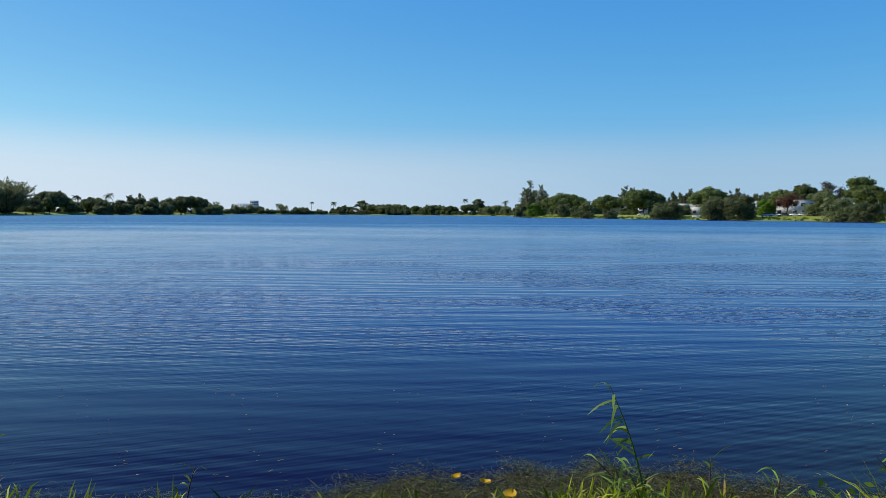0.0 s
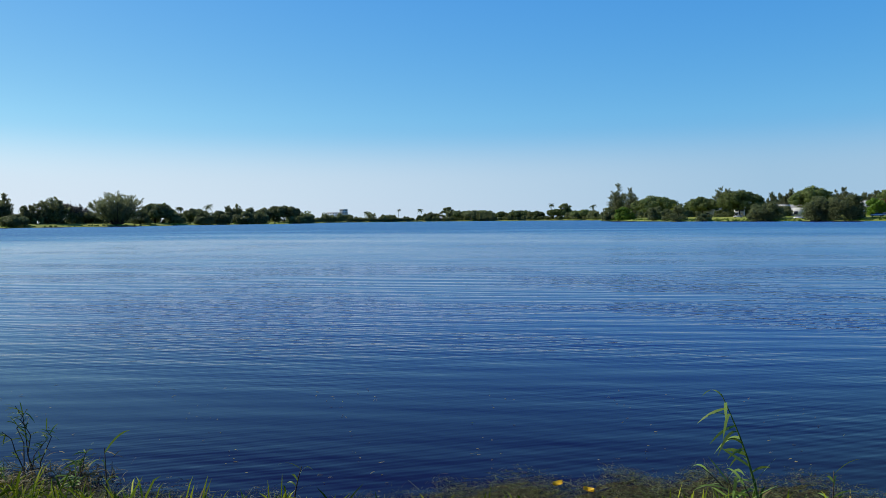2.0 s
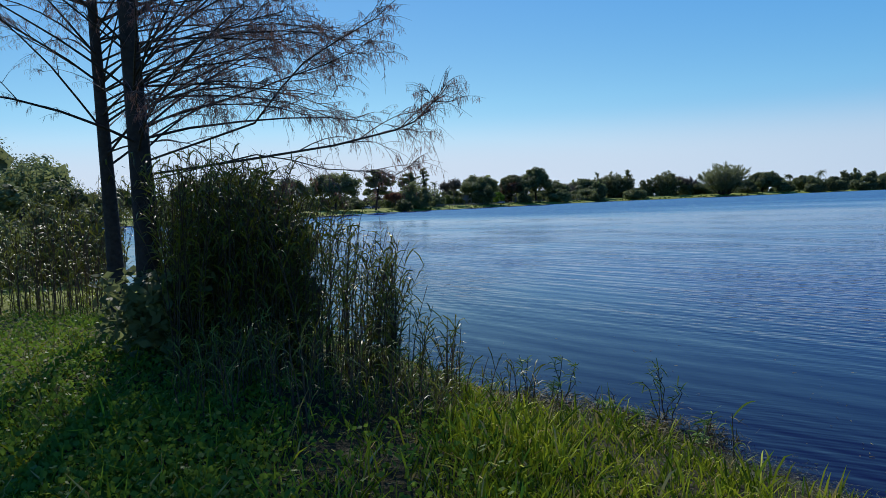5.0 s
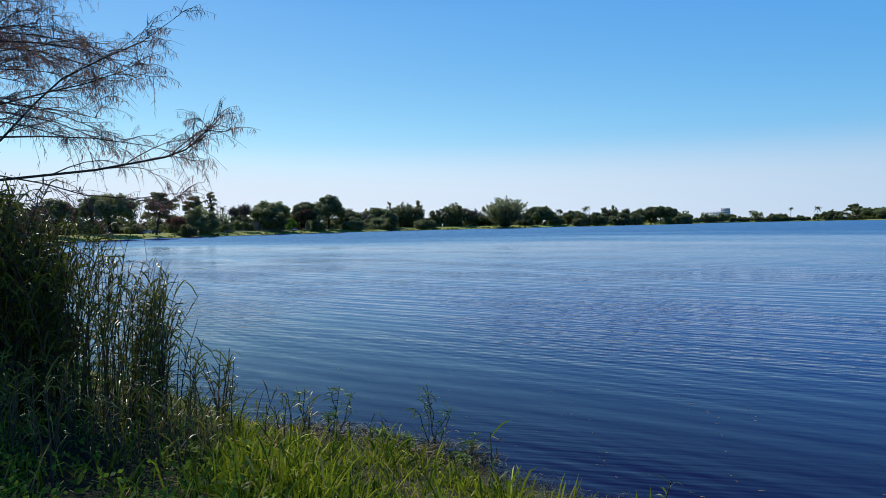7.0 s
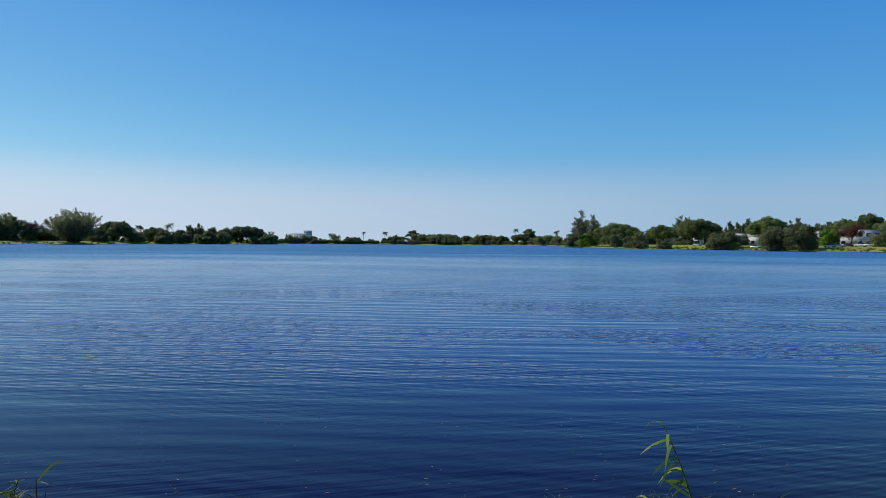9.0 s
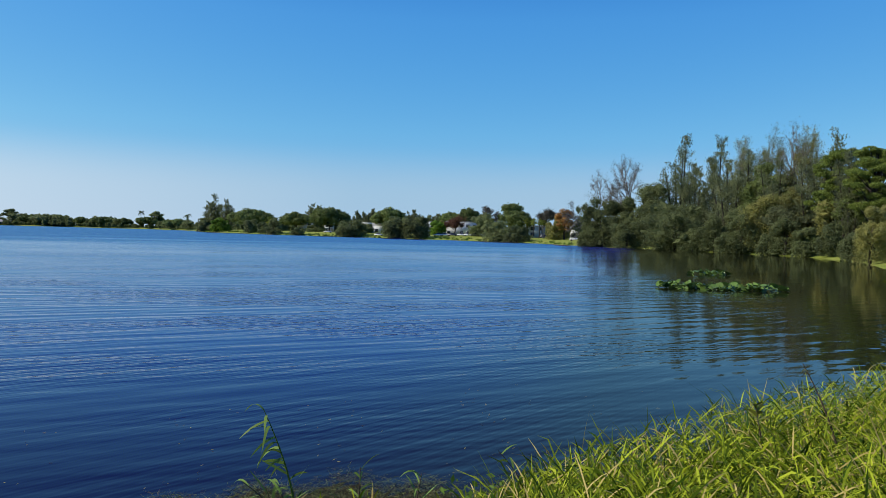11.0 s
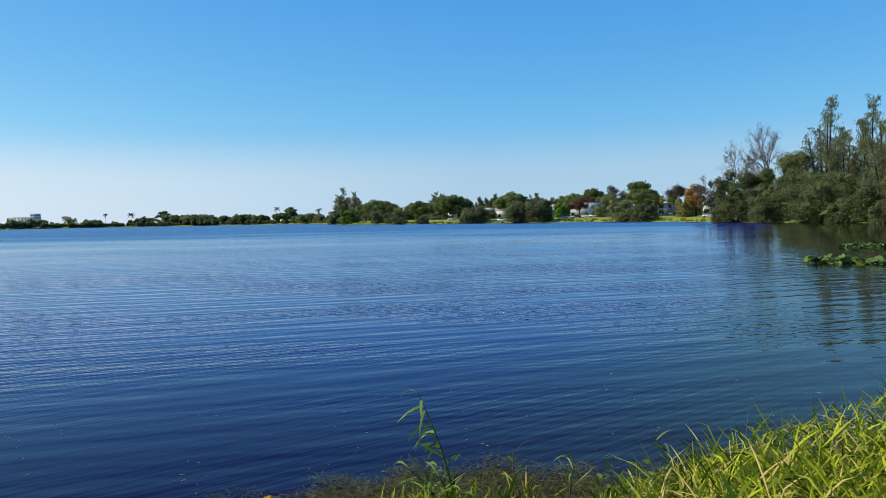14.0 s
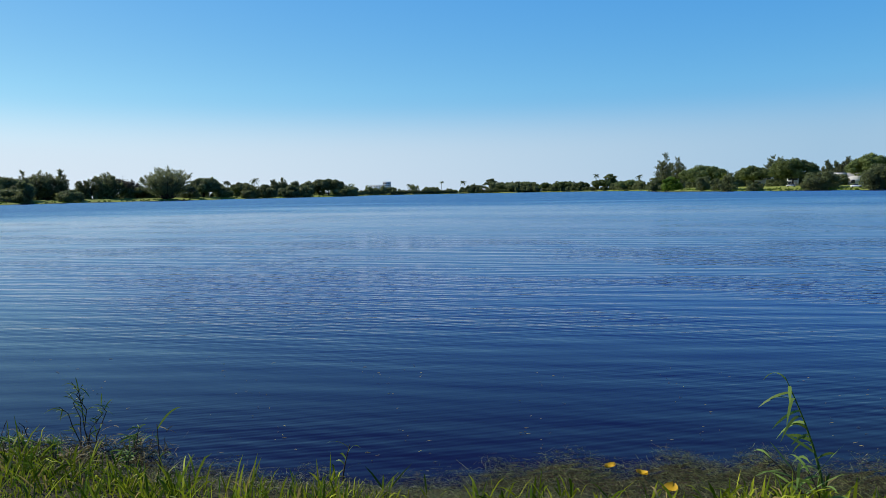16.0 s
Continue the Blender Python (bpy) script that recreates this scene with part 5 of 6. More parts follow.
def weed(x, y, height, stems, lean, seed_, label, leafy_tip=True, heap=40):
    """A straggling weed: kinked stems, a tuft of blades at each tip, withered leaves at its foot."""
    rng = np.random.default_rng(seed_)
    root = thing("waterside_weed", (x, y, max(0.0, floor_at(x, y))), label, "weed", EDGE)
    tuft, dead = Geo(), Geo()
    for k in range(stems):
        h = height * rng.uniform(0.6, 1.0) if k else height
        end = np.array([lean * h + rng.normal() * 0.16 * h, rng.normal() * 0.12 * h, h])
        foot = np.array([rng.normal() * 0.06, rng.normal() * 0.05, -0.06])
        pts = [foot + (end - foot) * t + np.array([rng.normal() * 0.06 * h, rng.normal() * 0.03 * h, 0.10 * h * math.sin(3.14 * t)]) for t in (0, 0.3, 0.55, 0.8, 1.0)]
        g = Geo()
        g.tube(pts, [0.006, 0.005, 0.0045, 0.004, 0.0025], 5)
        part("stem", g, "stem", root, smooth=True)
        if not leafy_tip:
            continue
        pts = np.array(pts)
        n = 11
        t = np.concatenate([rng.uniform(0.8, 1, 7), rng.uniform(0.3, 0.8, n - 7)])
        q = np.column_stack([np.interp(t, (0, 0.3, 0.55, 0.8, 1.0), pts[:, i]) for i in range(3)])
        d = np.column_stack([rng.normal(size=n) * 0.7 - 0.35, rng.normal(size=n) * 0.5, rng.uniform(-0.4, 0.7, n)])
        d /= np.linalg.norm(d, axis=1)[:, None]
        ln = rng.uniform(0.07, 0.17, n)
        tuft.blades(q, q + d * ln[:, None], ln * 0.3, 0.015, rng, 4)
    if tuft.v:
        tagged(part("foliage", tuft, "shoot", root), kind="stuff")
    heap *= 2
    q = np.column_stack([rng.normal(size=(heap, 2)) * 0.14, np.abs(rng.normal(size=heap)) * 0.07 + 0.01])
    d = rng.normal(size=(heap, 3)) * np.array([1, 1, 0.5])
    d /= np.linalg.norm(d, axis=1)[:, None]
    dead.blades(q, q + d * rng.uniform(0.05, 0.15, heap)[:, None], 0.03, 0.011, rng, 3)
    tagged(part("withered_leaves", dead, "withered", root, "brown-olive withered leaves"), kind="stuff")


weed(-4.93, 5.28, 0.62, 4, -0.2, 20, "straggling dark weed with blade tufts standing in shallow water")
weed(-4.80, 5.30, 0.42, 2, 0.03, 21, "upright dark weed stem with a small tuft")
weed(-5.62, 5.14, 0.30, 4, 0.1, 22, "bent bare dark twigs rising from floating weed", False, 60)
weed(-4.40, 5.33, 0.26, 3, -0.03, 23, "short bushy brown-olive weed in shallow water", True, 90)
weed(-6.14, 5.02, 0.55, 2, -0.2, 24, "curved dark weed stem with a drooping tip")
weed(-5.95, 4.95, 0.55, 2, 0.25, 25, "leaning dark weed stem with sparse green leaves")
weed(-5.2, 4.85, 0.24, 4, 0.0, 26, "low tangled brown-green weed at the water's edge", True, 120)
weed(-6.5, 4.8, 0.5, 3, -0.1, 27, "tangled brown-green weed at the water's edge", True, 100)
weed(-4.8, 4.8, 0.20, 4, 0.1, 28, "low tangled brown-green weed at the water's edge", True, 120)
weed(-4.2, 4.95, 0.18, 3, -0.1, 29, "low tangled brown-green weed at the water's edge", True, 90)
weed(-5.8, 4.6, 0.3, 4, 0.1, 30, "low tangled brown-green weed at the water's edge", True, 120)
stalk(4.6, 4.2, 0.72, (-0.05, 0.08), 26, 40, "leafy_weed", "bushy-topped green weed rising from the grass", "reed", "stem", 0.11, 0.034, EDGE)
stalk(5.4, 4.2, 0.95, (-0.30, 0.15), 5, 41, "seeding_grass", "dry seeding grass stalk leaning over the bank", "straw", "stem", 0.14, 0.014, EDGE)
stalk(4.5, 4.9, 0.55, (-0.24, 0.22), 5, 42, "seeding_grass", "dry seeding grass stalk leaning over the bank", "straw", "stem", 0.12, 0.014, EDGE)


def fallen_leaf(x, y, z, size, turn):
    root = thing("fallen_leaf", (x, y, z), "bright yellow fallen leaf lying on the weed", "leaf", "fallen yellow leaves", turn)
    g = Geo()
    u = np.linspace(-1, 1, 7)
    w = size * 0.36 * np.sqrt(np.clip(1 - u ** 2, 0.02, 1))
    zc = 0.25 * size * u ** 2 * 0.5
    v = np.concatenate([np.column_stack([u * size / 2, -w, zc + 0.02]), np.column_stack([u * size / 2, 0 * u, zc]), np.column_stack([u * size / 2, w, zc + 0.025])])
    q = [(r_ * 7 + k, r_ * 7 + k + 1, r_ * 7 + k + 8, r_ * 7 + k + 7) for r_ in range(2) for k in range(6)]
    g.add(v, q)
    part("blade", g, "yellow", root, smooth=True)
    g = Geo()
    g.tube([(-size * 0.5, 0, 0.03), (-size * 0.72, 0.01, 0.02)], [0.002, 0.0015], 4)
    part("leaf_stalk", g, "straw", root)


fallen_leaf(-0.30, 5.80, 0.05, 0.10, 40)
fallen_leaf(-0.05, 5.71, 0.05, 0.09, -20)
fallen_leaf(0.14, 5.33, 0.10, 0.15, 65)


# ---- cane thicket on the left ----
def canes(name, label, az0, az1, r0, r1, count, tall, seed_, leaves=12, blade=0.022):
    rng = np.random.default_rng(seed_)
    st, lf = Geo(), Geo()
    a = rng.uniform(az0, az1, count)
    r = rng.uniform(r0, r1, count)
    h = np.interp(a, [p[0] for p in tall], [p[1] for p in tall]) * rng.uniform(0.72, 1.06, count)
    x, y = r * np.sin(np.radians(a)), r * np.cos(np.radians(a))
    z = np.maximum(ground_z(np.column_stack([x, y])), -0.25)
    for k in range(count):
        lean = rng.normal(size=2) * 0.12 * h[k] + np.array([0.10, 0.02]) * h[k]
        t = np.linspace(0, 1, 5)
        p = np.column_stack([x[k] + lean[0] * t ** 2, y[k] + lean[1] * t ** 2, z[k] + h[k] * t - 0.1 * (t == 0)])
        st.tube(p, np.linspace(0.009, 0.003, 5), 3)
        tt = rng.uniform(0.04, 1, leaves)
        q = np.column_stack([np.interp(tt, t, p[:, i]) for i in range(3)])
        th = rng.uniform(0, 2 * np.pi, leaves)
        ln = rng.uniform(0.16, 0.40, leaves)
        tip = q + np.column_stack([np.cos(th) * 0.6, np.sin(th) * 0.6, rng.uniform(0.0, 0.8, leaves)]) * ln[:, None]
        lf.blades(q, tip, ln * rng.uniform(0.2, 0.8, leaves), blade, rng, 3)
    root = tagged(new(name), label, "reeds")
    tagged(part("stem_mass", st, "stem", root), kind="stuff")
    tagged(part("foliage", lf, "reed", root), kind="stuff")
    return root


tree("shrub", -77.2, 9.3, 2.75, 2.2, 950, "dark", "thicket_shrub", "dense dark shrub choking the cane thicket", "shrub", leaf=0.075)
tree("shrub", -74.6, 9.2, 2.35, 1.5, 951, "dark", "thicket_shrub", "dense dark shrub choking the cane thicket", "shrub", leaf=0.075)
canes("cane_thicket", "tall dense dark cane thicket beside the cypress trunks", -81, -71.2, 7.9, 10.4, 580, [(-82, 2.2), (-78, 2.3), (-75, 2.4), (-73, 2.15), (-71.2, 1.85)], 11, 17)
canes("reed_clump", "green reeds bending over the water's edge", -71.5, -63.6, 7.5, 8.9, 120, [(-71.5, 1.95), (-68, 1.8), (-65, 1.6), (-63.5, 1.25)], 12, 15, 0.02)
canes("reed_clump", "thin low reeds standing at the water's edge", -64.5, -59.0, 7.0, 8.1, 20, [(-64.5, 1.25), (-62, 1.0), (-59, 0.75)], 13, 9, 0.018)
canes("reed_clump", "few short thin reeds among waterside weeds", -60, -52, 6.8, 7.6, 12, [(-60, 0.6), (-52, 0.35)], 16, 7, 0.016)
canes("reed_clump", "yellow-green canes behind the cypress trunks", -92, -83.5, 13, 17, 150, [(-92, 1.8), (-87, 2.3), (-83, 2.4)], 15, 12)
canes("leaning_canes", "low shaded canes and weeds in front of the thicket", -81, -60, 5.6, 8.2, 190, [(-81, 0.5), (-75, 0.85), (-66, 0.7), (-60, 0.35)], 14, 8, 0.013)


# ---- bald cypresses on the left ----
def cypress(x, y, height, r0, seed_, main=(), boughs=90, heading=57, label=""):
    rng = np.random.default_rng(seed_)
    z = floor_at(x, y)
    root = thing("bald_cypress", (x, y, z), label, "tree", "bald cypresses on the bank")
    trunk, twig, leaf = Geo(), Geo(), Geo()
    n = 12
    t = np.linspace(0, 1, n)
    wob = np.column_stack([0.05 * np.sin(5 * t + seed_), 0.05 * np.cos(4 * t)])
    trunk.tube(np.column_stack([wob, -0.25 + (height + 0.25) * t]), r0 * (1.0 - 0.8 * t) * (1 + 0.55 * np.exp(-t * 22)), 12)

    def spray(pts, rad, length):
        """Side branches, twigs and hanging leaflets along a bough."""
        pts = np.asarray(pts)
        k = len(pts)
        u = np.linspace(0, 1, k)
        for _ in range(int(3 + 1.8 * length)):
            s = rng.uniform(0.15, 1) ** 0.8
            p = np.array([np.interp(s, u, pts[:, i]) for i in range(3)])
            d = np.array([np.interp(min(1, s + 0.1), u, pts[:, i]) for i in range(3)]) - np.array([np.interp(s - 0.1, u, pts[:, i]) for i in range(3)])
            d /= np.linalg.norm(d) + 1e-9
            d = d + rng.normal(size=3) * np.array([0.42, 0.42, 0.25])
            d /= np.linalg.norm(d)
            ln = rng.uniform(0.5, 1.4) * (1.15 - 0.95 * s) * min(1, length / 2.6)
            v = np.linspace(0, 1, 6)
            arc = rng.uniform(-0.15, 0.35) * ln
            q = p + d * (ln * v)[:, None] + np.array([0, 0, 1.0]) * (arc * (v - 1.35 * v ** 3))[:, None] + np.cumsum(rng.normal(size=(6, 3)) * 0.016, 0) * v[:, None]
            twig.tube(q, np.linspace(max(0.004, rad * 0.36), 0.0018, 6), 4)
            # finer twigs along it, each ending in a hanging tuft of leaflets
            for _ in range(8):
                w = rng.uniform(0.2, 1)
                b = np.array([np.interp(w, v, q[:, i]) for i in range(3)])
                td = d * 0.8 + rng.normal(size=3) * np.array([0.5, 0.5, 0.4])
                td /= np.linalg.norm(td)
                tl = rng.uniform(0.12, 0.5) * (1.2 - 0.6 * w)
                x_ = np.linspace(0, 1, 4)
                f = b + td * (tl * x_)[:, None] - np.array([0, 0, 1.0]) * (0.35 * tl * x_ ** 2.2)[:, None]
                twig.tube(f, (0.003, 0.0024, 0.0018, 0.001), 3)
                if rng.random() < 0.7:
                    m = 9
                    c = f[3] + (f[1] - f[3]) * rng.uniform(0, 1, m)[:, None]
                    tip = c + np.column_stack([rng.normal(size=(m, 2)) * 0.022, -rng.uniform(0.03, 0.09, m)])
                    leaf.blades(c, tip, 0.0, 0.0065, rng, 2)

    for k in range(boughs):
        hz = rng.uniform(2.4, height * 0.96)
        th = math.radians(heading) + (rng.normal() * 0.8 if rng.random() < 0.6 else rng.uniform(-3.1, 3.1))
        length = max(0.8, (3.7 - 0.33 * max(0, hz - 3)) * rng.uniform(0.6, 1.05))
        rise = rng.uniform(0.15, 0.95)
        s = np.linspace(0, 1, 7)
        d = np.array([math.sin(th), math.cos(th)])
        pts = np.column_stack([d[0] * length * s, d[1] * length * s, hz + length * (rise * s - 0.26 * s ** 2.2)]) + np.cumsum(rng.normal(size=(7, 3)) * 0.035, 0) * s[:, None]
        rad = 0.007 + 0.0034 * length
        one = Geo()
        one.tube(pts, rad * (1 - 0.88 * s), 5)
        part("bough", one, "bark", root, smooth=True)
        spray(pts, rad, length)
    for line, thick, side in main:
        pts = np.array(line) - np.array([x, y, z])
        s = np.linspace(0, 1, len(pts))
        one = Geo()
        one.tube(pts, thick * (1 - 0.85 * s), 6)
        part("bough", one, "bark", root, smooth=True)
        spray(pts[:-1], thick * 1.15, side)
        spray(pts[2:], thick * 0.85, 1.6)
    part("trunk", trunk, "bark", root, smooth=True)
    tagged(part("twig_spray", twig, "twig", root), kind="stuff")
    tagged(part("foliage", leaf, "feather", root, "withered pinkish-brown feathery leaflets"), kind="stuff")


TX, TY = polar(-82.2, 9.8)
LOW_BOUGHS = (
    ([(TX, TY, 2.80), (-7.94, 2.27, 2.88), (-7.1, 2.86, 2.95), (-6.42, 3.22, 3.04), (-6.2, 3.32, 3.10), (-6.0, 3.42, 3.26), (-5.86, 3.50, 3.33)], 0.017, 3.6),
    ([(TX, TY, 2.95), (-8.43, 2.43, 3.33), (-7.95, 2.61, 3.67), (-7.58, 2.76, 3.90), (-7.08, 2.95, 4.04), (-6.66, 3.15, 4.16), (-6.34, 3.33, 4.36)], 0.015, 3.0),
    ([(TX, TY, 2.72), (-8.05, 2.31, 2.93), (-7.55, 2.55, 2.83), (-7.06, 2.73, 2.70), (-6.65, 2.93, 2.66), (-6.33, 3.15, 2.59), (-6.11, 3.35, 2.70)], 0.010, 2.6),
    ([(TX, TY, 3.40), (-8.43, 2.44, 3.71), (-7.82, 2.68, 3.78), (-7.33, 2.87, 3.82), (-6.91, 3.09, 3.92), (-6.62, 3.24, 4.06)], 0.012, 2.6),
)
cypress(TX, TY, 9.5, 0.17, 3, LOW_BOUGHS, 124, 57, "nearly leafless bald cypress with wide feathery boughs over the bank")
TX2, TY2 = polar(-84.3, 12.0)
cypress(TX2, TY2, 8.5, 0.13, 4, (), 90, 60, "slimmer bald cypress standing behind the first")


# ---- overhanging branch from a tree beside the bank ----
def sea_grape():
    rng = np.random.default_rng(77)
    x, y = polar(84, 6.6)
    x += 0.37
    z = floor_at(x, y)
    root = thing("shade_tree", (x, y, z), "broad-leaved tree whose leafy branch overhangs the bank", "tree")
    wood, leaf, old = Geo(), Geo(), Geo()
    wood.tube([(0, 0, -0.2), (0.1, 0, 1.5), (0.05, 0.1, 3.2), (0.1, 0.2, 5.2)], [0.19, 0.16, 0.14, 0.1], 9)
    ends = []
    for tx, ty, tz in ((65.5, 5.9, 3.76), (66.4, 6.0, 3.70), (67.6, 6.2, 3.9), (66.2, 6.1, 4.15), (70, 6.5, 5.2), (88, 4.5, 5.0), (100, 7.5, 5.4), (80, 8.5, 5.6)):
        ex, ey = polar(tx, ty)
        e = np.array([ex + 0.37 - x, ey - y, tz - z])
        s = np.array([0.05, 0.1, 3.4 + rng.uniform(0, 1)])
        wood.tube([s, (s + e) / 2 + [0, 0, 0.5], e], [0.05, 0.03, 0.006], 5)
        ends.append(e)
        for t in rng.uniform(0.62, 1.02, 44 if tz < 4.2 else 18):
            p = s + (e - s) * t + np.array([0, 0, 2.0 * t * (1 - t)])
            q = p + rng.normal(size=3) * np.array([0.15, 0.15, 0.13])
            wood.tube([p, q], [0.008, 0.004], 4)
            c = q + rng.normal(size=(34, 3)) * 0.09
            dirs = rng.normal(size=(34, 3)) * 0.7 + np.array([0, 0, -0.6])
            dirs /= np.linalg.norm(dirs, axis=1)[:, None]
            leaf.blades(c, c + dirs * 0.09, 0.015, 0.044, rng, 4)
            if t > 0.9:
                c = q + rng.normal(size=(4, 3)) * 0.12
                old.blades(c, c + rng.normal(size=(4, 3)) * 0.04 + np.array([0, 0, -0.06]), 0.02, 0.04, rng, 4)
    part("trunk", wood, "bark", root, smooth=True)
    part("crown", leaf, "dark", root)
    part("withered_leaves", old, "orange", root, "orange withered leaves among the green")


sea_grape()


# ---- lily patches ----
def lily_leaf_mesh():
    g = Geo()
    a = np.linspace(0.35, 2 * np.pi - 0.35, 10)
    rim = np.column_stack([np.cos(a), 0.85 * np.sin(a), 0.16 * np.sin(a) ** 2 + 0.05])
    v = np.concatenate([[[0.0, 0, 0]], rim])
    g.add(v, [(0, k, k + 1, k + 2) for k in range(1, 9, 2)] + [(0, 9, 10, 10)][:0])
    return g.mesh("leaf", "lily", True)


LILY = lily_leaf_mesh()


def lily_patch(cx, cy, long, wide, turn, count, seed_):
    rng = np.random.default_rng(seed_)
    root = thing("lily_patch", (cx, cy, 0), "floating patch of broad green water plants", "water plants", "floating plant patches", turn)
    for k in range(count):
        u, th = math.sqrt(rng.random()), rng.uniform(0, 2 * np.pi)
        ob = new("leaf", LILY)
        ob.parent = root
        sz = rng.uniform(0.13, 0.27)
        ob.matrix_basis = Matrix.LocRotScale((u * long / 2 * math.cos(th), u * wide / 2 * math.sin(th), rng.uniform(0.01, 0.22)), Euler((rng.normal() * 0.5, rng.normal() * 0.5, rng.uniform(0, 6.3))), (sz, sz, sz))


lily_patch(24.9, 27.2, 6.2, 2.4, -25, 210, 1)
lily_patch(34.6, 39.4, 3.0, 1.8, -10, 70, 2)


# ---- houses and cars across the lake ----
def house(az, r, width, height, depth=9.0, storeys=2, wall="wall", gable=False, name="townhouse", label="white two-storey townhouse with a flat parapet roof", group="townhouses on the shore", bays=None):
    x, y = polar(az, r)
    z = floor_at(x, y)
    root = thing(name, (x, y, z), label, "house", group, -az)
    g = Geo()
    g.box(-width / 2, 0, -0.3, width / 2, depth, height)
    part("wall", g, wall, root)
    g = Geo()
    if gable:
        v = [(-width / 2 - .3, -.4, height), (width / 2 + .3, -.4, height), (width / 2 + .3, depth + .4, height), (-width / 2 - .3, depth + .4, height),
             (-width / 2 - .3, depth / 2, height + 1.5), (width / 2 + .3, depth / 2, height + 1.5)]
        g.add(v, [(0, 1, 5, 4), (2, 3, 4, 5), (0, 4, 3, 3), (1, 2, 5, 5)][:2])
        g.box(-width / 2 - .3, -.4, height - 0.15, width / 2 + .3, depth + .4, height + 0.004)
    else:
        g.box(-width / 2 - 0.25, -0.25, height, width / 2 + 0.25, depth + 0.25, height + 0.35)
    part("roof", g, "roof", root)
    bays = bays or max(2, int(width / 3.2))
    sh = height / storeys
    for st in range(storeys):
        for b in range(bays):
            cx = -width / 2 + width * (b + 0.5) / bays
            door = st == 0 and b % 3 == 1
            w_, lo, hi = (0.5, 0.0, 2.1) if door else (0.85, 0.7, 2.2)
            g = Geo()
            fw = 0.09
            g.box(cx - w_ - fw, -0.05, st * sh + lo - fw, cx - w_, 0.05, st * sh + hi + fw)
            g.box(cx + w_, -0.05, st * sh + lo - fw, cx + w_ + fw, 0.05, st * sh + hi + fw)
            g.box(cx - w_, -0.05, st * sh + hi, cx + w_, 0.05, st * sh + hi + fw)
            g.box(cx - w_, -0.05, st * sh + lo - fw, cx + w_, 0.05, st * sh + lo)
            win = part("door" if door else "window", g, "roof", root)
            g = Geo()
            g.box(cx - w_, -0.02, st * sh + lo, cx + w_, 0.02, st * sh + hi)
            part("pane", g, "glass" if not door else "tan", win)
    return root


house(9.2, 427, 9.6, 6.2, gable=True, label="white house with a grey pitched roof among trees")
house(11.1, 417, 5.5, 4.2)
house(14.1, 412, 6.5, 6.0)
house(15.2, 385, 8.6, 4.2, 7, 1, gable=True, name="bungalow", label="small white gabled house behind the shore trees")
house(19.2, 376, 5.7, 6.6)
house(21.8, 361, 16.2, 6.8, label="long white two-storey townhouse row with blue-grey windows")
house(24.7, 361, 6.3, 7.0)
house(27.9, 314, 7.4, 5.0)
house(31.1, 278, 5.0, 6.0)
house(-56.6, 402, 7.6, 5.0, 8, 1, name="bungalow", label="small white flat-roofed building across the lake", group="buildings on the west shore")
house(-66.5, 330, 12.0, 3.4, 8, 1, "tan", True, "bungalow", "low tan house half hidden by trees", "buildings on the west shore")
house(-53.5, 458, 12.0, 3.4, 8, 1, "wall", True, "bungalow", "low white house half hidden by trees", "buildings on the west shore")
house(-44.2, 554, 12.6, 6.2, 8, 2, "tan", name="bungalow", label="low tan building behind the casuarinas", group="buildings on the west shore")
house(-11.7, 901, 10.7, 3.4, 8, 1, "wall", True, "bungalow", "small white waterfront house at the lake's far end", "buildings at the far end")
house(-9.6, 878, 5.0, 2.8, 8, 1, "tan", True, "bungalow", "small tan waterfront house at the lake's far end", "buildings at the far end")
house(-6.4, 866, 6.0, 3.2, 8, 1, "tan", True, "bungalow", "small tan waterfront house at the lake's far end", "buildings at the far end")
house(-19.8, 1154, 13.0, 18.4, 14, 5, name="office_block", label="white five-storey block rising over the far trees", group="buildings at the far end", bays=5)
house(-20.3, 1170, 34.5, 13.8, 14, 4, name="office_block", label="long white four-storey wing over the far trees", group="buildings at the far end", bays=8)


def lawn_fence(az0, az1, inland, posts):
    """A low post-and-rail fence along the top of the west shore's lawn."""
    root = tagged(new("fence"), "low weathered post and rail fence along the shore lawn", "fence", "fences on the west shore")
    spots = []
    for k in range(posts):
        a = az0 + (az1 - az0) * k / (posts - 1)
        x, y = polar(a, float(np.interp(a, far_az, far_r)) + inland)
        spots.append(np.array([x, y, floor_at(x, y)]))
    g = Geo()
    g.box(-0.07, -0.07, -0.2, 0.07, 0.07, 1.3)
    me = g.mesh("post", "post")
    for p in spots:
        ob = new("post", me)
        ob.parent, ob.location = root, p
    for h in (0.7, 1.15):
        g = Geo()
        g.tube([p + np.array([0, 0, h]) for p in spots], [0.06] * posts, 4)
        part("rail", g, "post", root)


lawn_fence(-59.0, -53.6, 13, 26)
lawn_fence(-53.0, -46.4, 14, 28)


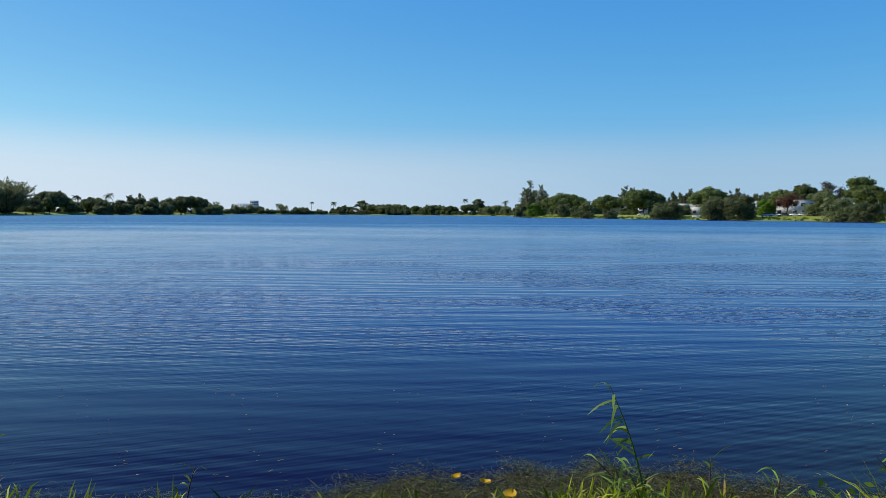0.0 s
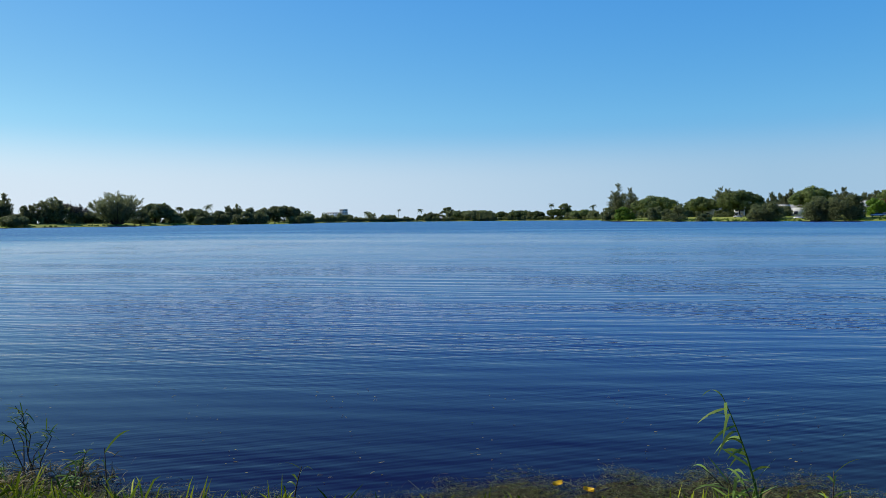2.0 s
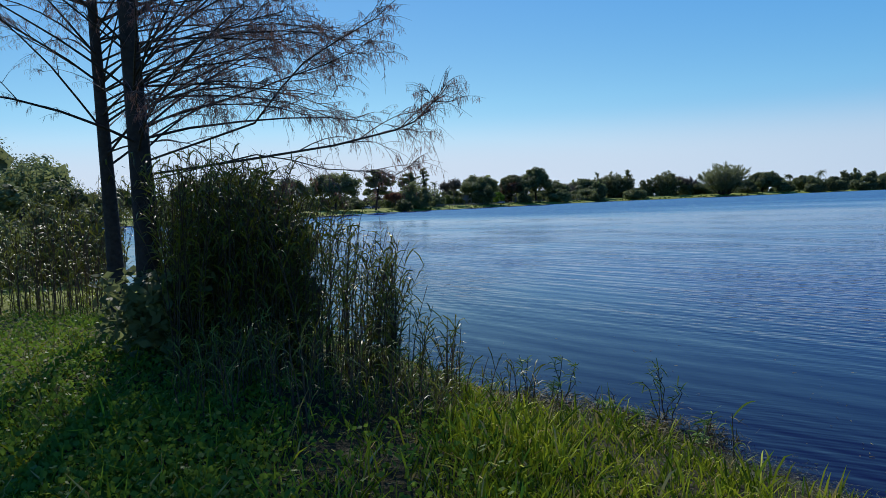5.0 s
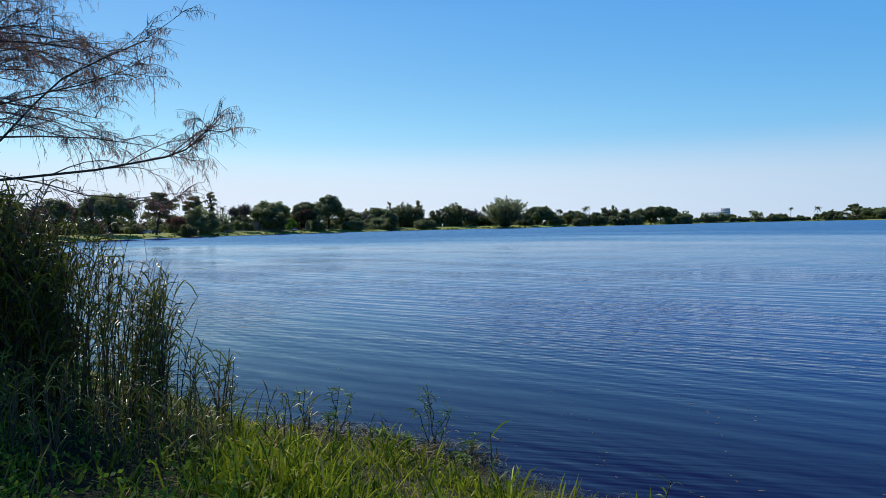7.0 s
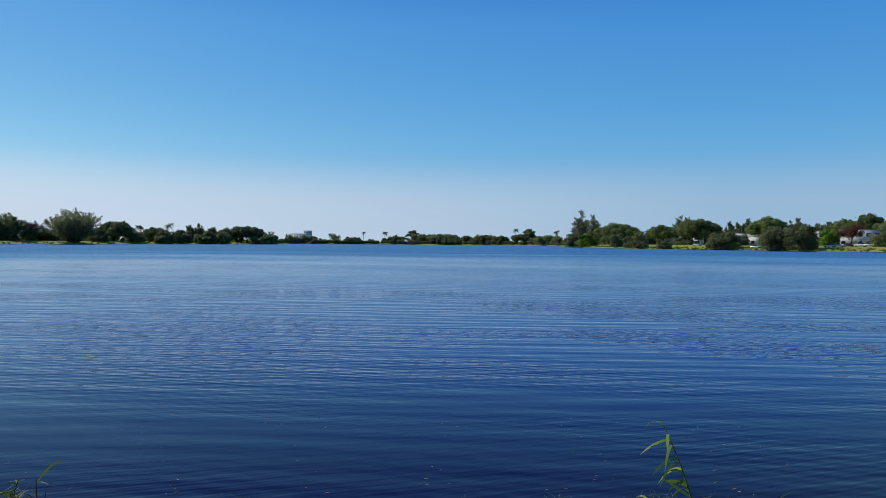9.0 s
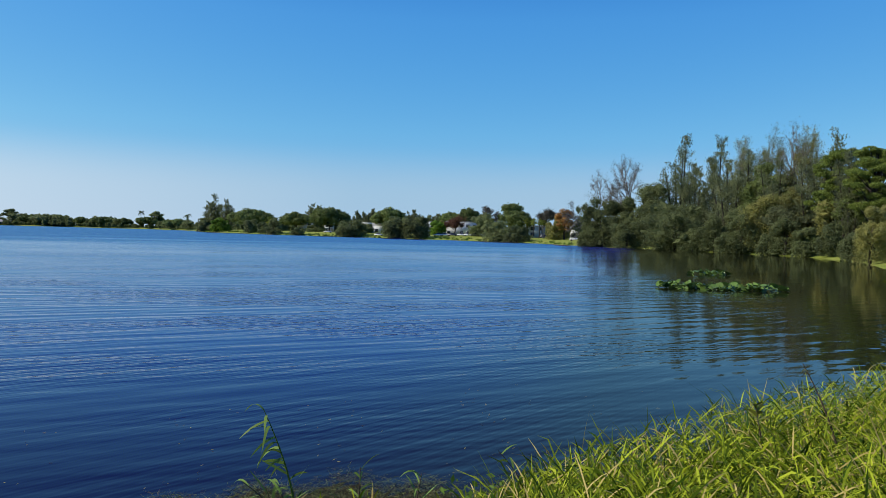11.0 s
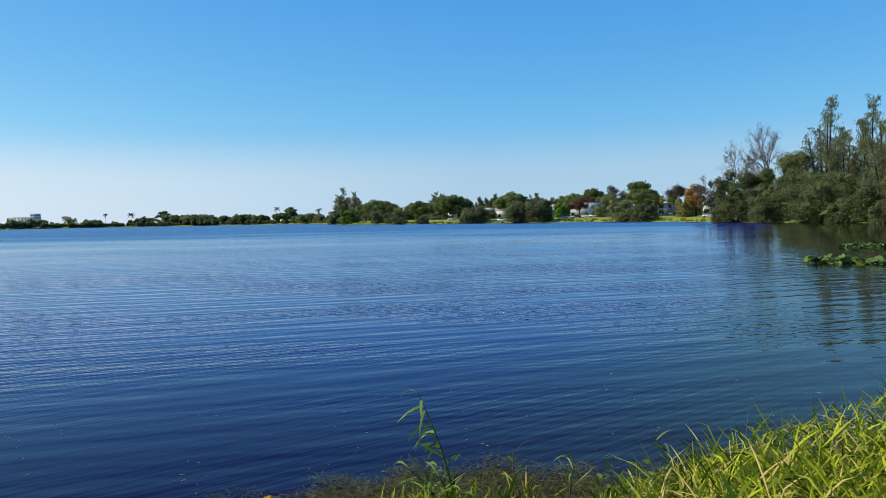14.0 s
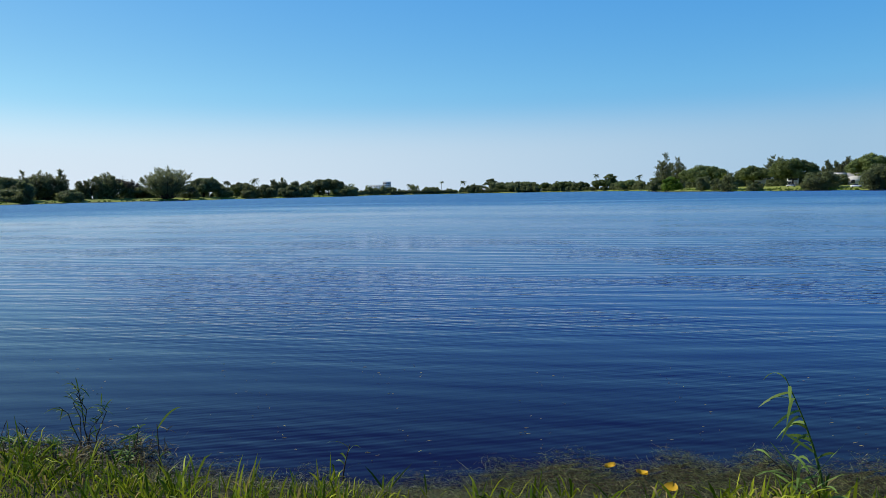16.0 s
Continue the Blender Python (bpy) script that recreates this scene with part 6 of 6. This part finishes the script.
def car_template(paint):
    root = thing("car", (0, 0, -50), "parked car on the shore road", "car", "parked cars")
    g = Geo()
    prof = [(-2.2, 0.35), (-2.2, 0.85), (-1.5, 0.98), (1.0, 0.98), (2.1, 0.8), (2.15, 0.35)]
    n = len(prof)
    v = [(x, s * 0.88, z) for s in (-1, 1) for x, z in prof]
    g.add(v, [(0, 1, 4, 5), (1, 2, 3, 4), (n + 5, n + 4, n + 1, n), (n + 4, n + 3, n + 2, n + 1)] + [(k, n + k, n + (k + 1) % n, (k + 1) % n) for k in range(n)])
    part("body", g, paint, root)
    g = Geo()
    cab = [(-1.75, 0.97), (-1.2, 1.46), (0.35, 1.46), (1.05, 0.97)]
    v = [(x, s * (0.8 if z < 1 else 0.62), z) for s in (-1, 1) for x, z in cab]
    g.add(v, [(0, 1, 2, 3), (7, 6, 5, 4), (0, 4, 5, 1), (2, 6, 7, 3)])
    part("window", g, "glass", root)
    g = Geo()
    g.box(-1.2, -0.63, 1.44, 0.35, 0.63, 1.48)
    part("roof", g, paint, root)
    for wx in (-1.35, 1.35):
        for wy in (-0.8, 0.8):
            g = Geo()
            g.tube([(wx, wy - 0.1, 0.32), (wx, wy - 0.099, 0.32), (wx, wy + 0.1, 0.32)], [0.02, 0.32, 0.32], 12)
            g.tube([(wx, wy + 0.1, 0.32), (wx, wy + 0.101, 0.32)], [0.32, 0.02], 12)
            part("wheel", g, "tyre", root)
    return root


def place_cars():
    light, dark = car_template("paint"), car_template("paint_dark")
    spots = [(11.0, 372, 0), (15.1, 338, 0), (16.2, 336, 1), (19.9, 322, 0), (20.5, 322, 0), (21.1, 321, 1), (21.8, 321, 0), (22.4, 320, 0), (23.0, 319, 1), (23.7, 318, 0), (26.4, 306, 0), (28.5, 300, 1), (31.0, 252, 0),
             (-64.6, 312, 0), (-53.7, 405, 0), (-67.4, 300, 1), (-63.9, 316, 1)]
    for k, (az, r, d) in enumerate(spots):
        x, y = polar(az, r)
        m = pose(x, y, floor_at(x, y) + 0.02, 0, 0, -az + (0 if k % 3 else 180))
        src = dark if d else light
        ob = copy_thing(src, m)
        tagged(ob, "dark parked car on the shore road" if d else "pale parked car on the shore road")
    for src in (light, dark):
        for o in (*src.children_recursive, src):
            bpy.data.objects.remove(o)


place_cars()
